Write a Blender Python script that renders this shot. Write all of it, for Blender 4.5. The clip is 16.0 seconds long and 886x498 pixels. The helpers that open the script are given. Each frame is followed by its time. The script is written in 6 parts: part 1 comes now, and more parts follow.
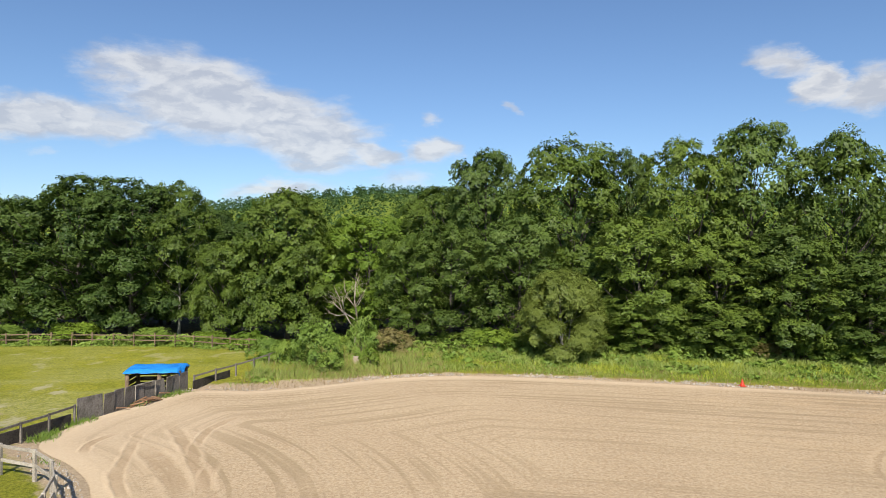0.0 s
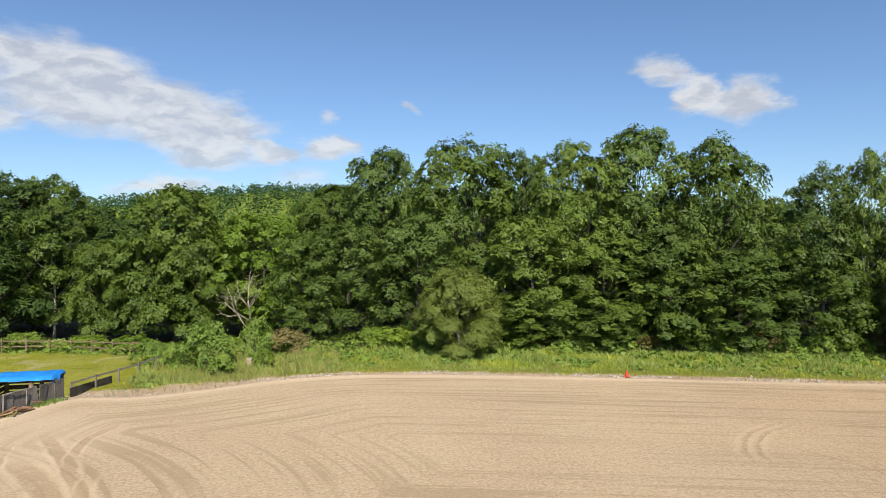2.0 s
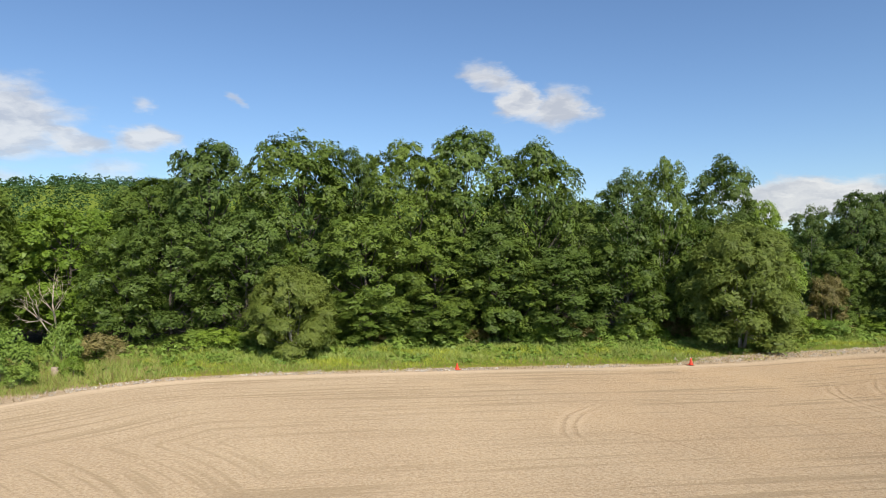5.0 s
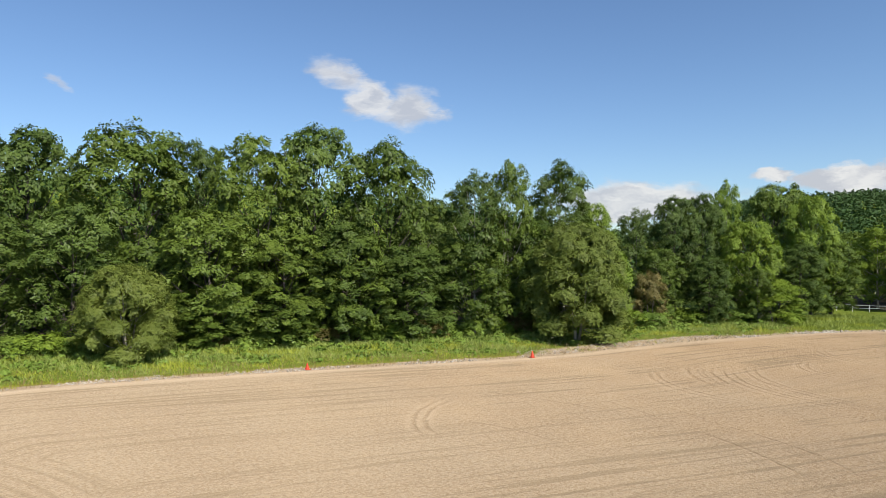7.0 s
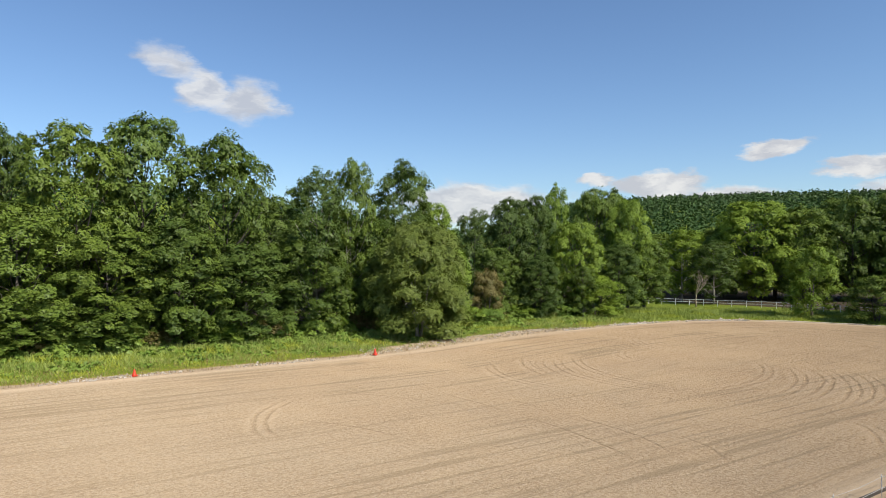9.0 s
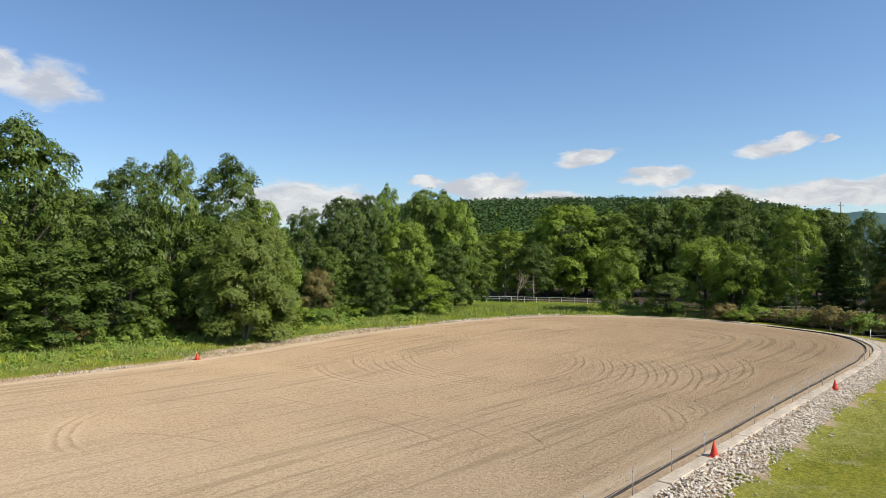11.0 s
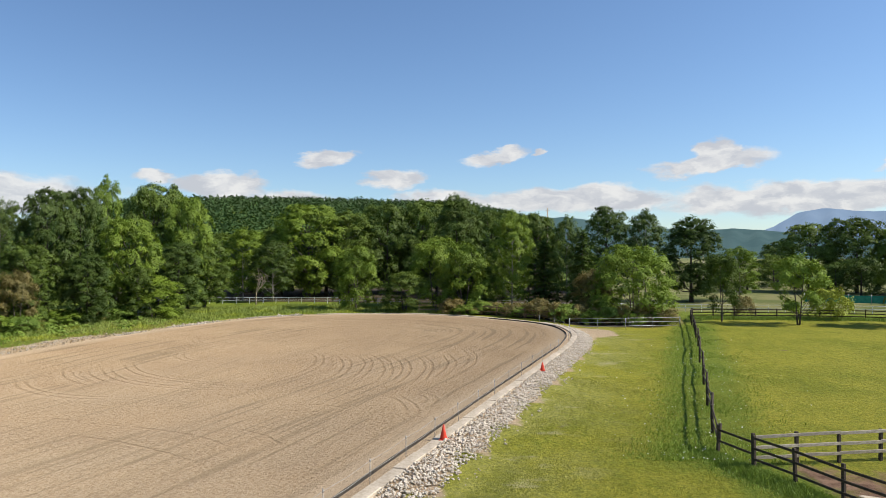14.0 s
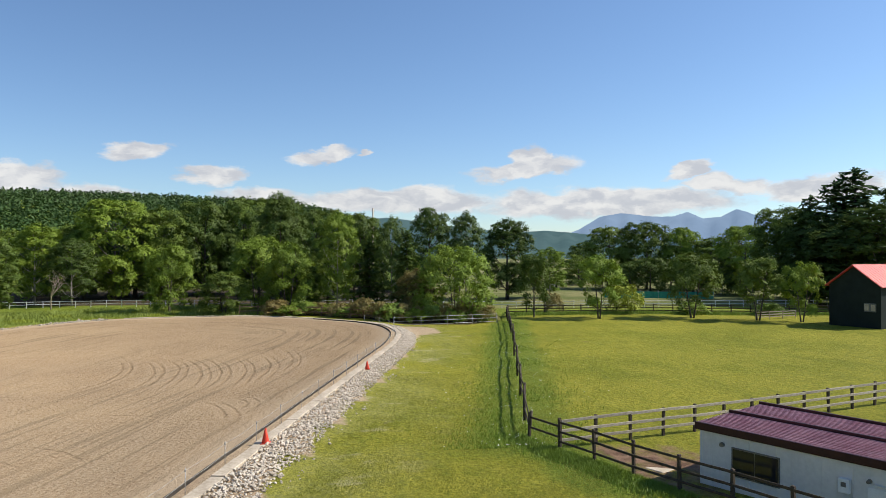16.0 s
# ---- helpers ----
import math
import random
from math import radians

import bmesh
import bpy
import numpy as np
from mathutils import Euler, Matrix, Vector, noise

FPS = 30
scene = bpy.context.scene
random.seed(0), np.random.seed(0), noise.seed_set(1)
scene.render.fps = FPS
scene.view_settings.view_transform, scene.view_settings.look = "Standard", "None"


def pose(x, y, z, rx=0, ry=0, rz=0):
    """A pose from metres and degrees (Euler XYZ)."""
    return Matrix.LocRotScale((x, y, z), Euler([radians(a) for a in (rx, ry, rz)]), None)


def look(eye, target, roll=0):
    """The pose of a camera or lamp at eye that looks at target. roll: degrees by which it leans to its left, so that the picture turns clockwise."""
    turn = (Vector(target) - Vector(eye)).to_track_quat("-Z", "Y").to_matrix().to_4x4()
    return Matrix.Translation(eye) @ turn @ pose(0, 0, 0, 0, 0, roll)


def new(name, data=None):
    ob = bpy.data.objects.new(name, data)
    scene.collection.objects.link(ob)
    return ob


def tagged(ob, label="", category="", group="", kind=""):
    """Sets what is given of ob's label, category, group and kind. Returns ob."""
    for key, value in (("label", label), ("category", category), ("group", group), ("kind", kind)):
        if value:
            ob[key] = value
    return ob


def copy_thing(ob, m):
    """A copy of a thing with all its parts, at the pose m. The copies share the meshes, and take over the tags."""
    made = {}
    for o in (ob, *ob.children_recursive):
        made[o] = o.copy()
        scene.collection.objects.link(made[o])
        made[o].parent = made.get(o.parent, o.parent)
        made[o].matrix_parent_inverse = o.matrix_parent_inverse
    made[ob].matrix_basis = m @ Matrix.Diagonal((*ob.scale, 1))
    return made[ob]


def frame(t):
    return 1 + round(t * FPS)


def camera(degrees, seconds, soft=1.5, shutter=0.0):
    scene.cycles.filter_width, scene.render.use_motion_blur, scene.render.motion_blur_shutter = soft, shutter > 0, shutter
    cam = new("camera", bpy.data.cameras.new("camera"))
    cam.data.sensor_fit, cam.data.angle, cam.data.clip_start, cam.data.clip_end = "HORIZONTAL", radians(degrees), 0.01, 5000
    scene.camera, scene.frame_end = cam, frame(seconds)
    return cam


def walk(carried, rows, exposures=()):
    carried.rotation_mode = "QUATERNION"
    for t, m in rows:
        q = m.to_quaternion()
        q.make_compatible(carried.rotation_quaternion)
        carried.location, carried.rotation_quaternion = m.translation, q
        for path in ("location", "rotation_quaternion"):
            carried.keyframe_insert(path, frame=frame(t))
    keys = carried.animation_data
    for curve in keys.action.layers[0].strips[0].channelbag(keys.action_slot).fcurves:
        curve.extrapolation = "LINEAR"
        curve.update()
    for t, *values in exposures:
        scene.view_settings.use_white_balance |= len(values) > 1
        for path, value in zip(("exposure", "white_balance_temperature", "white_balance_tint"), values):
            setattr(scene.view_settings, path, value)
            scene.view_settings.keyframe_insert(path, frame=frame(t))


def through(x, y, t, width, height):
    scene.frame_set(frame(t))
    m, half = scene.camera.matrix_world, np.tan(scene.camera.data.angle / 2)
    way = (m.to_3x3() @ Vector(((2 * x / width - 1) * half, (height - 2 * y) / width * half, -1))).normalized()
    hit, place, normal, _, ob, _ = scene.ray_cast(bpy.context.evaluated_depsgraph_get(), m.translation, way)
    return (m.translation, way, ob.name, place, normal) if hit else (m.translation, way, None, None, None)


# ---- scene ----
cam = camera(66.0, 16.0, 0.55)
PATH = [
    (0, (0.0, 0.0, 8.108), (0.0, 2.0, 8.137), 0.3),
    (0.5, (0.061, -0.016, 8.08), (0.134, 1.982, 8.11), 0.2),
    (1, (0.095, -0.035, 8.059), (0.24, 1.96, 8.088), 0.2),
    (1.5, (0.106, -0.054, 8.043), (0.325, 1.934, 8.071), 0.2),
    (2, (0.097, -0.074, 8.03), (0.392, 1.904, 8.058), 0.1),
    (2.5, (0.073, -0.095, 8.022), (0.451, 1.869, 8.049), 0.1),
    (3, (0.036, -0.116, 8.015), (0.494, 1.83, 8.041), 0.0),
    (3.5, (-0.009, -0.138, 8.01), (0.513, 1.793, 8.035), -0.1),
    (6, (-0.28, -0.237, 7.992), (0.682, 1.516, 8.011), -0.1),
    (6.5, (-0.329, -0.255, 7.986), (0.729, 1.443, 8.003), -0.1),
    (7, (-0.372, -0.271, 7.978), (0.781, 1.363, 7.995), -0.1),
    (7.5, (-0.409, -0.286, 7.969), (0.837, 1.278, 7.985), -0.1),
    (8, (-0.439, -0.3, 7.957), (0.894, 1.191, 7.972), -0.1),
    (8.5, (-0.463, -0.313, 7.944), (0.953, 1.099, 7.958), -0.1),
    (9, (-0.479, -0.324, 7.929), (1.016, 1.004, 7.942), -0.1),
    (11.5, (-0.472, -0.364, 7.828), (1.355, 0.448, 7.841), -0.0),
    (12, (-0.461, -0.369, 7.805), (1.413, 0.328, 7.818), -0.1),
    (12.5, (-0.451, -0.374, 7.781), (1.464, 0.204, 7.795), -0.1),
    (13, (-0.443, -0.378, 7.758), (1.504, 0.079, 7.772), -0.0),
    (13.5, (-0.441, -0.382, 7.736), (1.531, -0.047, 7.75), 0.0),
    (14, (-0.447, -0.385, 7.716), (1.542, -0.176, 7.73), 0.0),
    (14.5, (-0.464, -0.389, 7.698), (1.534, -0.305, 7.712), 0.1),
    (15, (-0.497, -0.394, 7.683), (1.503, -0.437, 7.698), 0.1),
    (15.5, (-0.547, -0.399, 7.672), (1.445, -0.57, 7.687), 0.1),
    (16, (-0.62, -0.405, 7.667), (1.357, -0.703, 7.682), 0.1),
]
walk(cam, [(t, look(eye, target, roll)) for t, eye, target, roll in PATH], [(0, 0.31), (8, 0.32), (16, 0.34)])

# ---- daylight ----
SUN_ELEVATION, SUN_AZIMUTH = radians(42), radians(180)
sun = new("sun", bpy.data.lights.new("sun", "SUN"))
sun.data.energy, sun.data.angle, sun.data.color = 5.0, radians(0.5), (1.0, 0.94, 0.84)
sun.matrix_world = look((0, 0, 0), (0, math.cos(SUN_ELEVATION), -math.sin(SUN_ELEVATION)))


class Nodes:
    """Short ways to make and link shader nodes."""

    def __init__(self, tree):
        self.tree = tree

    def add(self, kind, inputs=(), operation="", vector_type="", attribute_name=""):
        n = self.tree.nodes.new("ShaderNode" + kind)
        if operation:
            n.operation = operation
        if vector_type:
            n.vector_type = vector_type
        if attribute_name:
            n.attribute_name = attribute_name
        for key, value in dict(inputs).items():
            if isinstance(value, bpy.types.NodeSocket):
                self.tree.links.new(value, n.inputs[key])
            else:
                n.inputs[key].default_value = value
        return n

    def math(self, op, a, b=0.0, clamp=False):
        n = self.add("Math", {0: a, 1: b}, op)
        n.use_clamp = clamp
        return n.outputs[0]

    def ramp(self, value, low, high):
        n = self.add("MapRange", {0: value, 1: low, 2: high})
        n.interpolation_type = "SMOOTHSTEP"
        return n.outputs[0]

    def mix(self, fac, a, b, blend="MIX"):
        n = self.add("Mix")
        n.data_type, n.blend_type = "RGBA", blend
        for key, value in ((0, fac), (6, a), (7, b)):
            if isinstance(value, bpy.types.NodeSocket):
                self.tree.links.new(value, n.inputs[key])
            else:
                n.inputs[key].default_value = value if key == 0 else (*value, 1)
        return n.outputs[2]

    def noise(self, scale, detail=4.0, vector=None, rough=0.55, out=0):
        ins = {"Scale": scale, "Detail": detail, "Roughness": rough}
        if vector is not None:
            ins["Vector"] = vector
        return self.add("TexNoise", ins).outputs[out]


# Fair-weather clouds: azimuth and elevation of the middle, half width and half height, lean, in degrees, and density.
CLOUDS_WEST = [
    (31.0, 10.0, 10.0, 2.0, 0, 1.0), (24.5, 14.2, 5.0, 2.2, 6, 0.85), (19.5, 12.4, 9.0, 4.0, 10, 1.1), (12.5, 10.6, 8.5, 3.6, 12, 1.1),
    (6.0, 8.8, 4.5, 1.4, 14, 0.9), (1.0, 9.0, 3.2, 1.6, 0, 0.95), (1.0, 11.5, 1.9, 0.8, 0, 0.6), (-5.9, 12.4, 1.3, 0.6, 25, 0.6),
    (13.5, 5.7, 5.5, 1.2, -4, 0.85), (30.3, 7.6, 2.0, 0.6, 0, 0.5), (4.0, 6.6, 5.0, 1.6, 0, 0.55),
]
CLOUDS_NORTH = [
    (-26.5, 14.4, 3.0, 1.6, 28, 0.8), (-29.0, 12.8, 3.0, 1.8, 20, 1.0), (-32.4, 12.0, 3.2, 2.2, 0, 0.9), (-29.2, 11.2, 1.8, 0.5, 0, 0.45),
    (-51.0, 4.3, 8.0, 1.9, 0, 1.0), (-61.3, 6.0, 2.2, 0.8, 0, 1.0), (-66.5, 5.5, 4.5, 1.1, 0, 1.0), (-74.0, 8.0, 2.6, 0.8, -4, 1.0),
]
CLOUDS_EAST = [
    (-80.0, 6.1, 2.9, 1.1, 0, 1.1), (-88.3, 8.1, 3.2, 0.7, -9, 0.9), (-92.3, 8.2, 1.0, 0.3, 0, 0.7), (-84.0, 4.4, 6.0, 1.1, 0, 0.95), (-95.0, 4.3, 11.0, 1.2, 0, 0.95),
    (-105.2, 6.9, 4.6, 1.0, -5, 1.2), (-106.0, 7.9, 2.3, 1.2, 0, 1.15), (-112.0, 4.2, 12.0, 1.5, 0, 1.05), (-118.6, 6.5, 2.4, 0.7, -8, 1.0), (-121.5, 5.4, 4.0, 0.9, 0, 1.0),
    (-128.0, 5.0, 5.0, 1.3, 0, 1.1), (-71.0, 4.5, 4.5, 1.1, 0, 0.85),
]

world = bpy.data.worlds.new("world")
scene.world = world
world.use_nodes = True
w = Nodes(world.node_tree)
sky = w.add("TexSky")
sky.sky_type, sky.sun_disc, sky.sun_elevation, sky.sun_rotation = "NISHITA", False, SUN_ELEVATION, SUN_AZIMUTH
sky.altitude, sky.air_density, sky.dust_density, sky.ozone_density = 100, 1.0, 0.3, 3.0
way = w.add("TexCoord").outputs["Generated"]
xyz = w.add("SeparateXYZ", {0: way})
az = w.math("ARCTAN2", w.math("MULTIPLY", xyz.outputs[0], -1), xyz.outputs[1])
el = w.math("ARCSINE", xyz.outputs[2])
flat = w.add("CombineXYZ", {0: az, 1: el}).outputs[0]
ragged = w.add("VectorMath", {0: flat, 1: w.add("VectorMath", {0: w.add("VectorMath", {0: w.noise(22, 7, w.add("VectorMath", {0: flat, 1: (0.6, 1.3, 1)}, operation="MULTIPLY").outputs[0], 0.6, 1), 1: (0.5, 0.5, 0.5)}, operation="SUBTRACT").outputs[0], 1: (0.1, 0.045, 0)}, operation="MULTIPLY").outputs[0]}, operation="ADD").outputs[0]
cover = None
for a, e, half_w, half_h, lean, dense in CLOUDS_WEST + CLOUDS_NORTH + CLOUDS_EAST:
    put = w.add("Mapping", {0: ragged, 1: (radians(a), radians(e), 0), 2: (0, 0, radians(lean)), 3: (radians(half_w), radians(half_h), 1)}, vector_type="TEXTURE")
    far = w.add("VectorMath", {0: put.outputs[0]}, operation="LENGTH").outputs["Value"]
    one = w.math("MULTIPLY", w.ramp(far, 1.45, 0.1), dense)
    cover = one if cover is None else w.math("MAXIMUM", cover, one)
wisp = w.noise(8, 6, w.add("VectorMath", {0: flat, 1: (1.0, 3.0, 1)}, operation="MULTIPLY").outputs[0], 0.62)
dens = w.ramp(w.math("ADD", cover, w.math("MULTIPLY", w.math("SUBTRACT", wisp, 0.5), 0.9)), 0.26, w.add("MapRange", {0: az, 1: radians(-70), 2: radians(-20), 3: 0.68, 4: 0.86}).outputs[0])
tone = w.noise(22, 4, w.add("VectorMath", {0: ragged, 1: (1.0, 2.2, 1)}, operation="MULTIPLY").outputs[0], 0.5)
white = w.mix(w.ramp(tone, 0.35, 0.65), (4.7, 4.85, 5.25), (6.9, 6.85, 6.75))
toward_sun = w.ramp(az, radians(-35), radians(-110))
tint = w.mix(1.0, sky.outputs[0], w.mix(toward_sun, (0.885, 0.985, 1.11), (1.01, 1.11, 1.22)), "MULTIPLY")
bg = world.node_tree.nodes["Background"]
world.node_tree.links.new(w.mix(w.math("MULTIPLY", dens, w.add("MapRange", {0: az, 1: radians(-70), 2: radians(-10), 3: 0.95, 4: 0.8}).outputs[0]), tint, white), bg.inputs[0])
bg.inputs[1].default_value = 0.096

# ---- materials ----
def material(name, rough=0.8, metal=0.0, spec=0.3):
    m = bpy.data.materials.new(name)
    m.use_nodes = True
    n = Nodes(m.node_tree)
    b = m.node_tree.nodes["Principled BSDF"]
    b.inputs["Roughness"].default_value, b.inputs["Metallic"].default_value = rough, metal
    b.inputs["Specular IOR Level"].default_value = spec
    return m, n, b


def relief(n, b, height, strength, distance):
    n.tree.links.new(n.add("Bump", {"Height": height, "Strength": strength, "Distance": distance}).outputs[0], b.inputs["Normal"])


def surface(name, dark, light, scale, rough=0.8, metal=0.0, fine=8.0, bump=0.3, depth=0.02, vary=0.0, stretch=(1, 1, 1), spec=0.3):
    """A two-tone surface, blotched at the given scale and grained at a finer one."""
    m, n, b = material(name, rough, metal, spec)
    at = n.add("VectorMath", {0: n.add("TexCoord").outputs["Object"], 1: stretch}, operation="MULTIPLY").outputs[0]
    big, small = n.noise(scale, 5, at), n.noise(scale * fine, 4, at)
    f = n.ramp(n.math("ADD", n.math("MULTIPLY", big, 0.6), n.math("MULTIPLY", small, 0.4)), 0.3, 0.7)
    c = n.mix(f, dark, light)
    if vary:
        r = n.add("ObjectInfo").outputs["Random"]
        c = n.mix(1.0, c, n.add("CombineColor", {i: n.math("ADD", n.math("MULTIPLY", r, vary), 1 - vary / 2) for i in range(3)}).outputs[0], "MULTIPLY")
    n.tree.links.new(c, b.inputs["Base Color"])
    relief(n, b, small, bump, depth)
    return m


def leaves(name, dark, light, through=0.12, scatter=0.5):
    """Foliage: each leaf and each plant has its own tone, and light comes through the leaf."""
    m = bpy.data.materials.new(name)
    m.use_nodes = True
    n = Nodes(m.node_tree)
    out = m.node_tree.nodes["Material Output"]
    m.node_tree.nodes.remove(m.node_tree.nodes["Principled BSDF"])
    leaf = n.add("NewGeometry").outputs["Random Per Island"]
    plant = n.add("ObjectInfo").outputs["Random"]
    patch = n.noise(0.5, 3, n.add("TexCoord").outputs["Object"])
    f = n.math("ADD", n.math("ADD", n.math("MULTIPLY", leaf, 0.24), n.math("MULTIPLY", plant, 0.42)), n.math("MULTIPLY", n.math("SUBTRACT", patch, 0.32), 0.95), True)
    other = n.math("FRACT", n.math("MULTIPLY", plant, 7.31))
    c = n.mix(f, dark, light)
    c = n.mix(n.math("MULTIPLY", other, 0.45), c, n.mix(1.0, c, (1.14, 1.05, 0.9), "MULTIPLY"))
    d = n.add("BsdfDiffuse", {"Color": c})
    t = n.add("BsdfTranslucent", {"Color": n.mix(0.5, c, tuple(min(1, v * 1.5) for v in light))})
    g = n.add("BsdfGlossy", {"Color": (1, 1, 1, 1), "Roughness": scatter})
    s = n.add("MixShader", {0: through, 1: d.outputs[0], 2: t.outputs[0]})
    s = n.add("MixShader", {0: 0.015, 1: s.outputs[0], 2: g.outputs[0]})
    n.tree.links.new(s.outputs[0], out.inputs[0])
    return m


BARK = surface("bark", (0.045, 0.037, 0.03), (0.14, 0.12, 0.1), 3, 0.9, bump=0.6, stretch=(1, 1, 0.3))
PALE_BARK = surface("pale_bark", (0.2, 0.18, 0.15), (0.46, 0.42, 0.37), 3, 0.9, bump=0.4, stretch=(1, 1, 0.3))
DEAD_BARK = surface("dead_bark", (0.26, 0.2, 0.14), (0.46, 0.38, 0.29), 3, 0.9, bump=0.4)
LEAF = leaves("leaf_mid", (0.03, 0.059, 0.01), (0.155, 0.218, 0.033))
LEAF_DARK = leaves("leaf_dark", (0.025, 0.051, 0.011), (0.125, 0.183, 0.034))
LEAF_LIGHT = leaves("leaf_light", (0.08, 0.138, 0.013), (0.235, 0.325, 0.04))
LEAF_WILLOW = leaves("leaf_willow", (0.085, 0.118, 0.02), (0.21, 0.255, 0.05), 0.2)
NEEDLES = leaves("needles", (0.038, 0.076, 0.027), (0.1, 0.155, 0.055), 0.1)
BANK_GRASS = leaves("bank_grass", (0.125, 0.185, 0.034), (0.35, 0.4, 0.1))
WEED = leaves("weed", (0.085, 0.15, 0.022), (0.24, 0.33, 0.058))
LUSH = leaves("lush_blade", (0.085, 0.15, 0.016), (0.27, 0.36, 0.055))
DRY = leaves("dry_stems", (0.2, 0.13, 0.06), (0.38, 0.28, 0.14), 0.2)
RUST_LEAF = leaves("rust_leaf", (0.12, 0.12, 0.035), (0.3, 0.24, 0.09), 0.25)
FAR_LEAF = leaves("far_leaf", (0.028, 0.064, 0.02), (0.09, 0.15, 0.038), 0.1)
LAWN = leaves("lawn_blade", (0.13, 0.16, 0.02), (0.33, 0.32, 0.055), 0.3)
BANK_YELLOW = leaves("bank_yellow", (0.19, 0.24, 0.02), (0.38, 0.42, 0.06))
PETAL = leaves("petal", (0.7, 0.7, 0.62), (0.85, 0.85, 0.8), 0.2)

DARK_WOOD = surface("dark_wood", (0.035, 0.026, 0.02), (0.1, 0.075, 0.055), 2, 0.85, bump=0.5, vary=0.3)
GREY_WOOD = surface("grey_wood", (0.24, 0.205, 0.16), (0.52, 0.455, 0.36), 2, 0.85, bump=0.5, vary=0.3)
BOARD_WOOD = surface("board_wood", (0.1, 0.083, 0.066), (0.29, 0.25, 0.205), 1.5, 0.85, bump=0.5, vary=0.35)
BROWN_WOOD = surface("brown_wood", (0.1, 0.068, 0.042), (0.26, 0.18, 0.11), 2, 0.85, bump=0.5, vary=0.3)
RED_WOOD = surface("red_wood", (0.2, 0.1, 0.05), (0.42, 0.24, 0.13), 2, 0.85, vary=0.3)
GRAVEL = surface("gravel", (0.22, 0.2, 0.18), (0.42, 0.39, 0.35), 1.5, 0.95, fine=14, bump=0.6)
BLACK_BOARD = surface("black_board", (0.035, 0.028, 0.022), (0.09, 0.075, 0.06), 2, 0.8, bump=0.3)
CONCRETE = surface("concrete", (0.36, 0.295, 0.215), (0.56, 0.475, 0.365), 1.4, 0.9, bump=0.5, vary=0.2)
STONE = surface("stone", (0.37, 0.315, 0.245), (0.66, 0.585, 0.48), 4, 0.9, bump=0.4, vary=0.45)
ROPE = surface("rope", (0.3, 0.28, 0.25), (0.46, 0.43, 0.39), 20, 0.7)
STEEL = surface("galvanised_steel", (0.3, 0.3, 0.3), (0.48, 0.48, 0.47), 6, 0.45, 0.8, vary=0.1)
CONE_RED = surface("cone_red", (0.52, 0.04, 0.018), (0.7, 0.07, 0.03), 5, 0.5, bump=0.1)
TARP = surface("tarp_blue", (0.01, 0.17, 0.55), (0.03, 0.3, 0.78), 1.6, 0.45, bump=0.8, depth=0.05)
WHITE_WALL = surface("white_wall", (0.6, 0.585, 0.56), (0.72, 0.7, 0.67), 0.8, 0.55, bump=0.1, depth=0.005)
# lightened roof maroon: the sun's pinkish highlight on the ribs, put into the colour
MAROON_SHEEN = surface("maroon_rib", (0.42, 0.2, 0.21), (0.58, 0.36, 0.37), 1.2, 0.4, bump=0.1, vary=0.2)
MAROON = surface("maroon_sheet", (0.17, 0.03, 0.04), (0.3, 0.08, 0.09), 1.2, 0.5, bump=0.1, vary=0.2)
MAROON_DARK = surface("maroon_trim", (0.025, 0.008, 0.009), (0.05, 0.015, 0.016), 1.5, 0.5)
BARN_WALL = surface("barn_wall", (0.005, 0.011, 0.009), (0.012, 0.022, 0.018), 1.0, 0.7, vary=0.1)
BARN_ROOF = surface("barn_roof", (0.55, 0.06, 0.05), (0.68, 0.1, 0.08), 0.6, 0.5)
GLASS = surface("window_glass", (0.012, 0.014, 0.016), (0.022, 0.025, 0.028), 0.6, 0.08, spec=0.4, bump=0.02)
ALUMINIUM = surface("aluminium", (0.12, 0.12, 0.12), (0.2, 0.2, 0.2), 4, 0.4, 0.6)
PLASTIC = surface("white_plastic", (0.72, 0.72, 0.7), (0.84, 0.84, 0.82), 3, 0.5, bump=0.05)
NET = surface("green_net", (0.02, 0.2, 0.13), (0.05, 0.32, 0.22), 3, 0.7)


def haze_material(name, dark, light, scale):
    """Land so far off that haze covers most of it, painted in as a glow."""
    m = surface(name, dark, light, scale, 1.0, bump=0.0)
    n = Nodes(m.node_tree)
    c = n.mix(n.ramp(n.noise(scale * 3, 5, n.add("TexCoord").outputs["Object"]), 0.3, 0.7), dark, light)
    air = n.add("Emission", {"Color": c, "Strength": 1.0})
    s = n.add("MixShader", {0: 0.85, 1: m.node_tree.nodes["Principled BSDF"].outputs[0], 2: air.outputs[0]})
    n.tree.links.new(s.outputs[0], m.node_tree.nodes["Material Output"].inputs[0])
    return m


# these blues hold the air's haze, not the land's own colour
HILL_HAZE = haze_material("hill_blue", (0.055, 0.105, 0.115), (0.085, 0.145, 0.15), 0.004)
MOUNTAIN = haze_material("mountain_blue", (0.175, 0.255, 0.375), (0.215, 0.3, 0.42), 0.001)


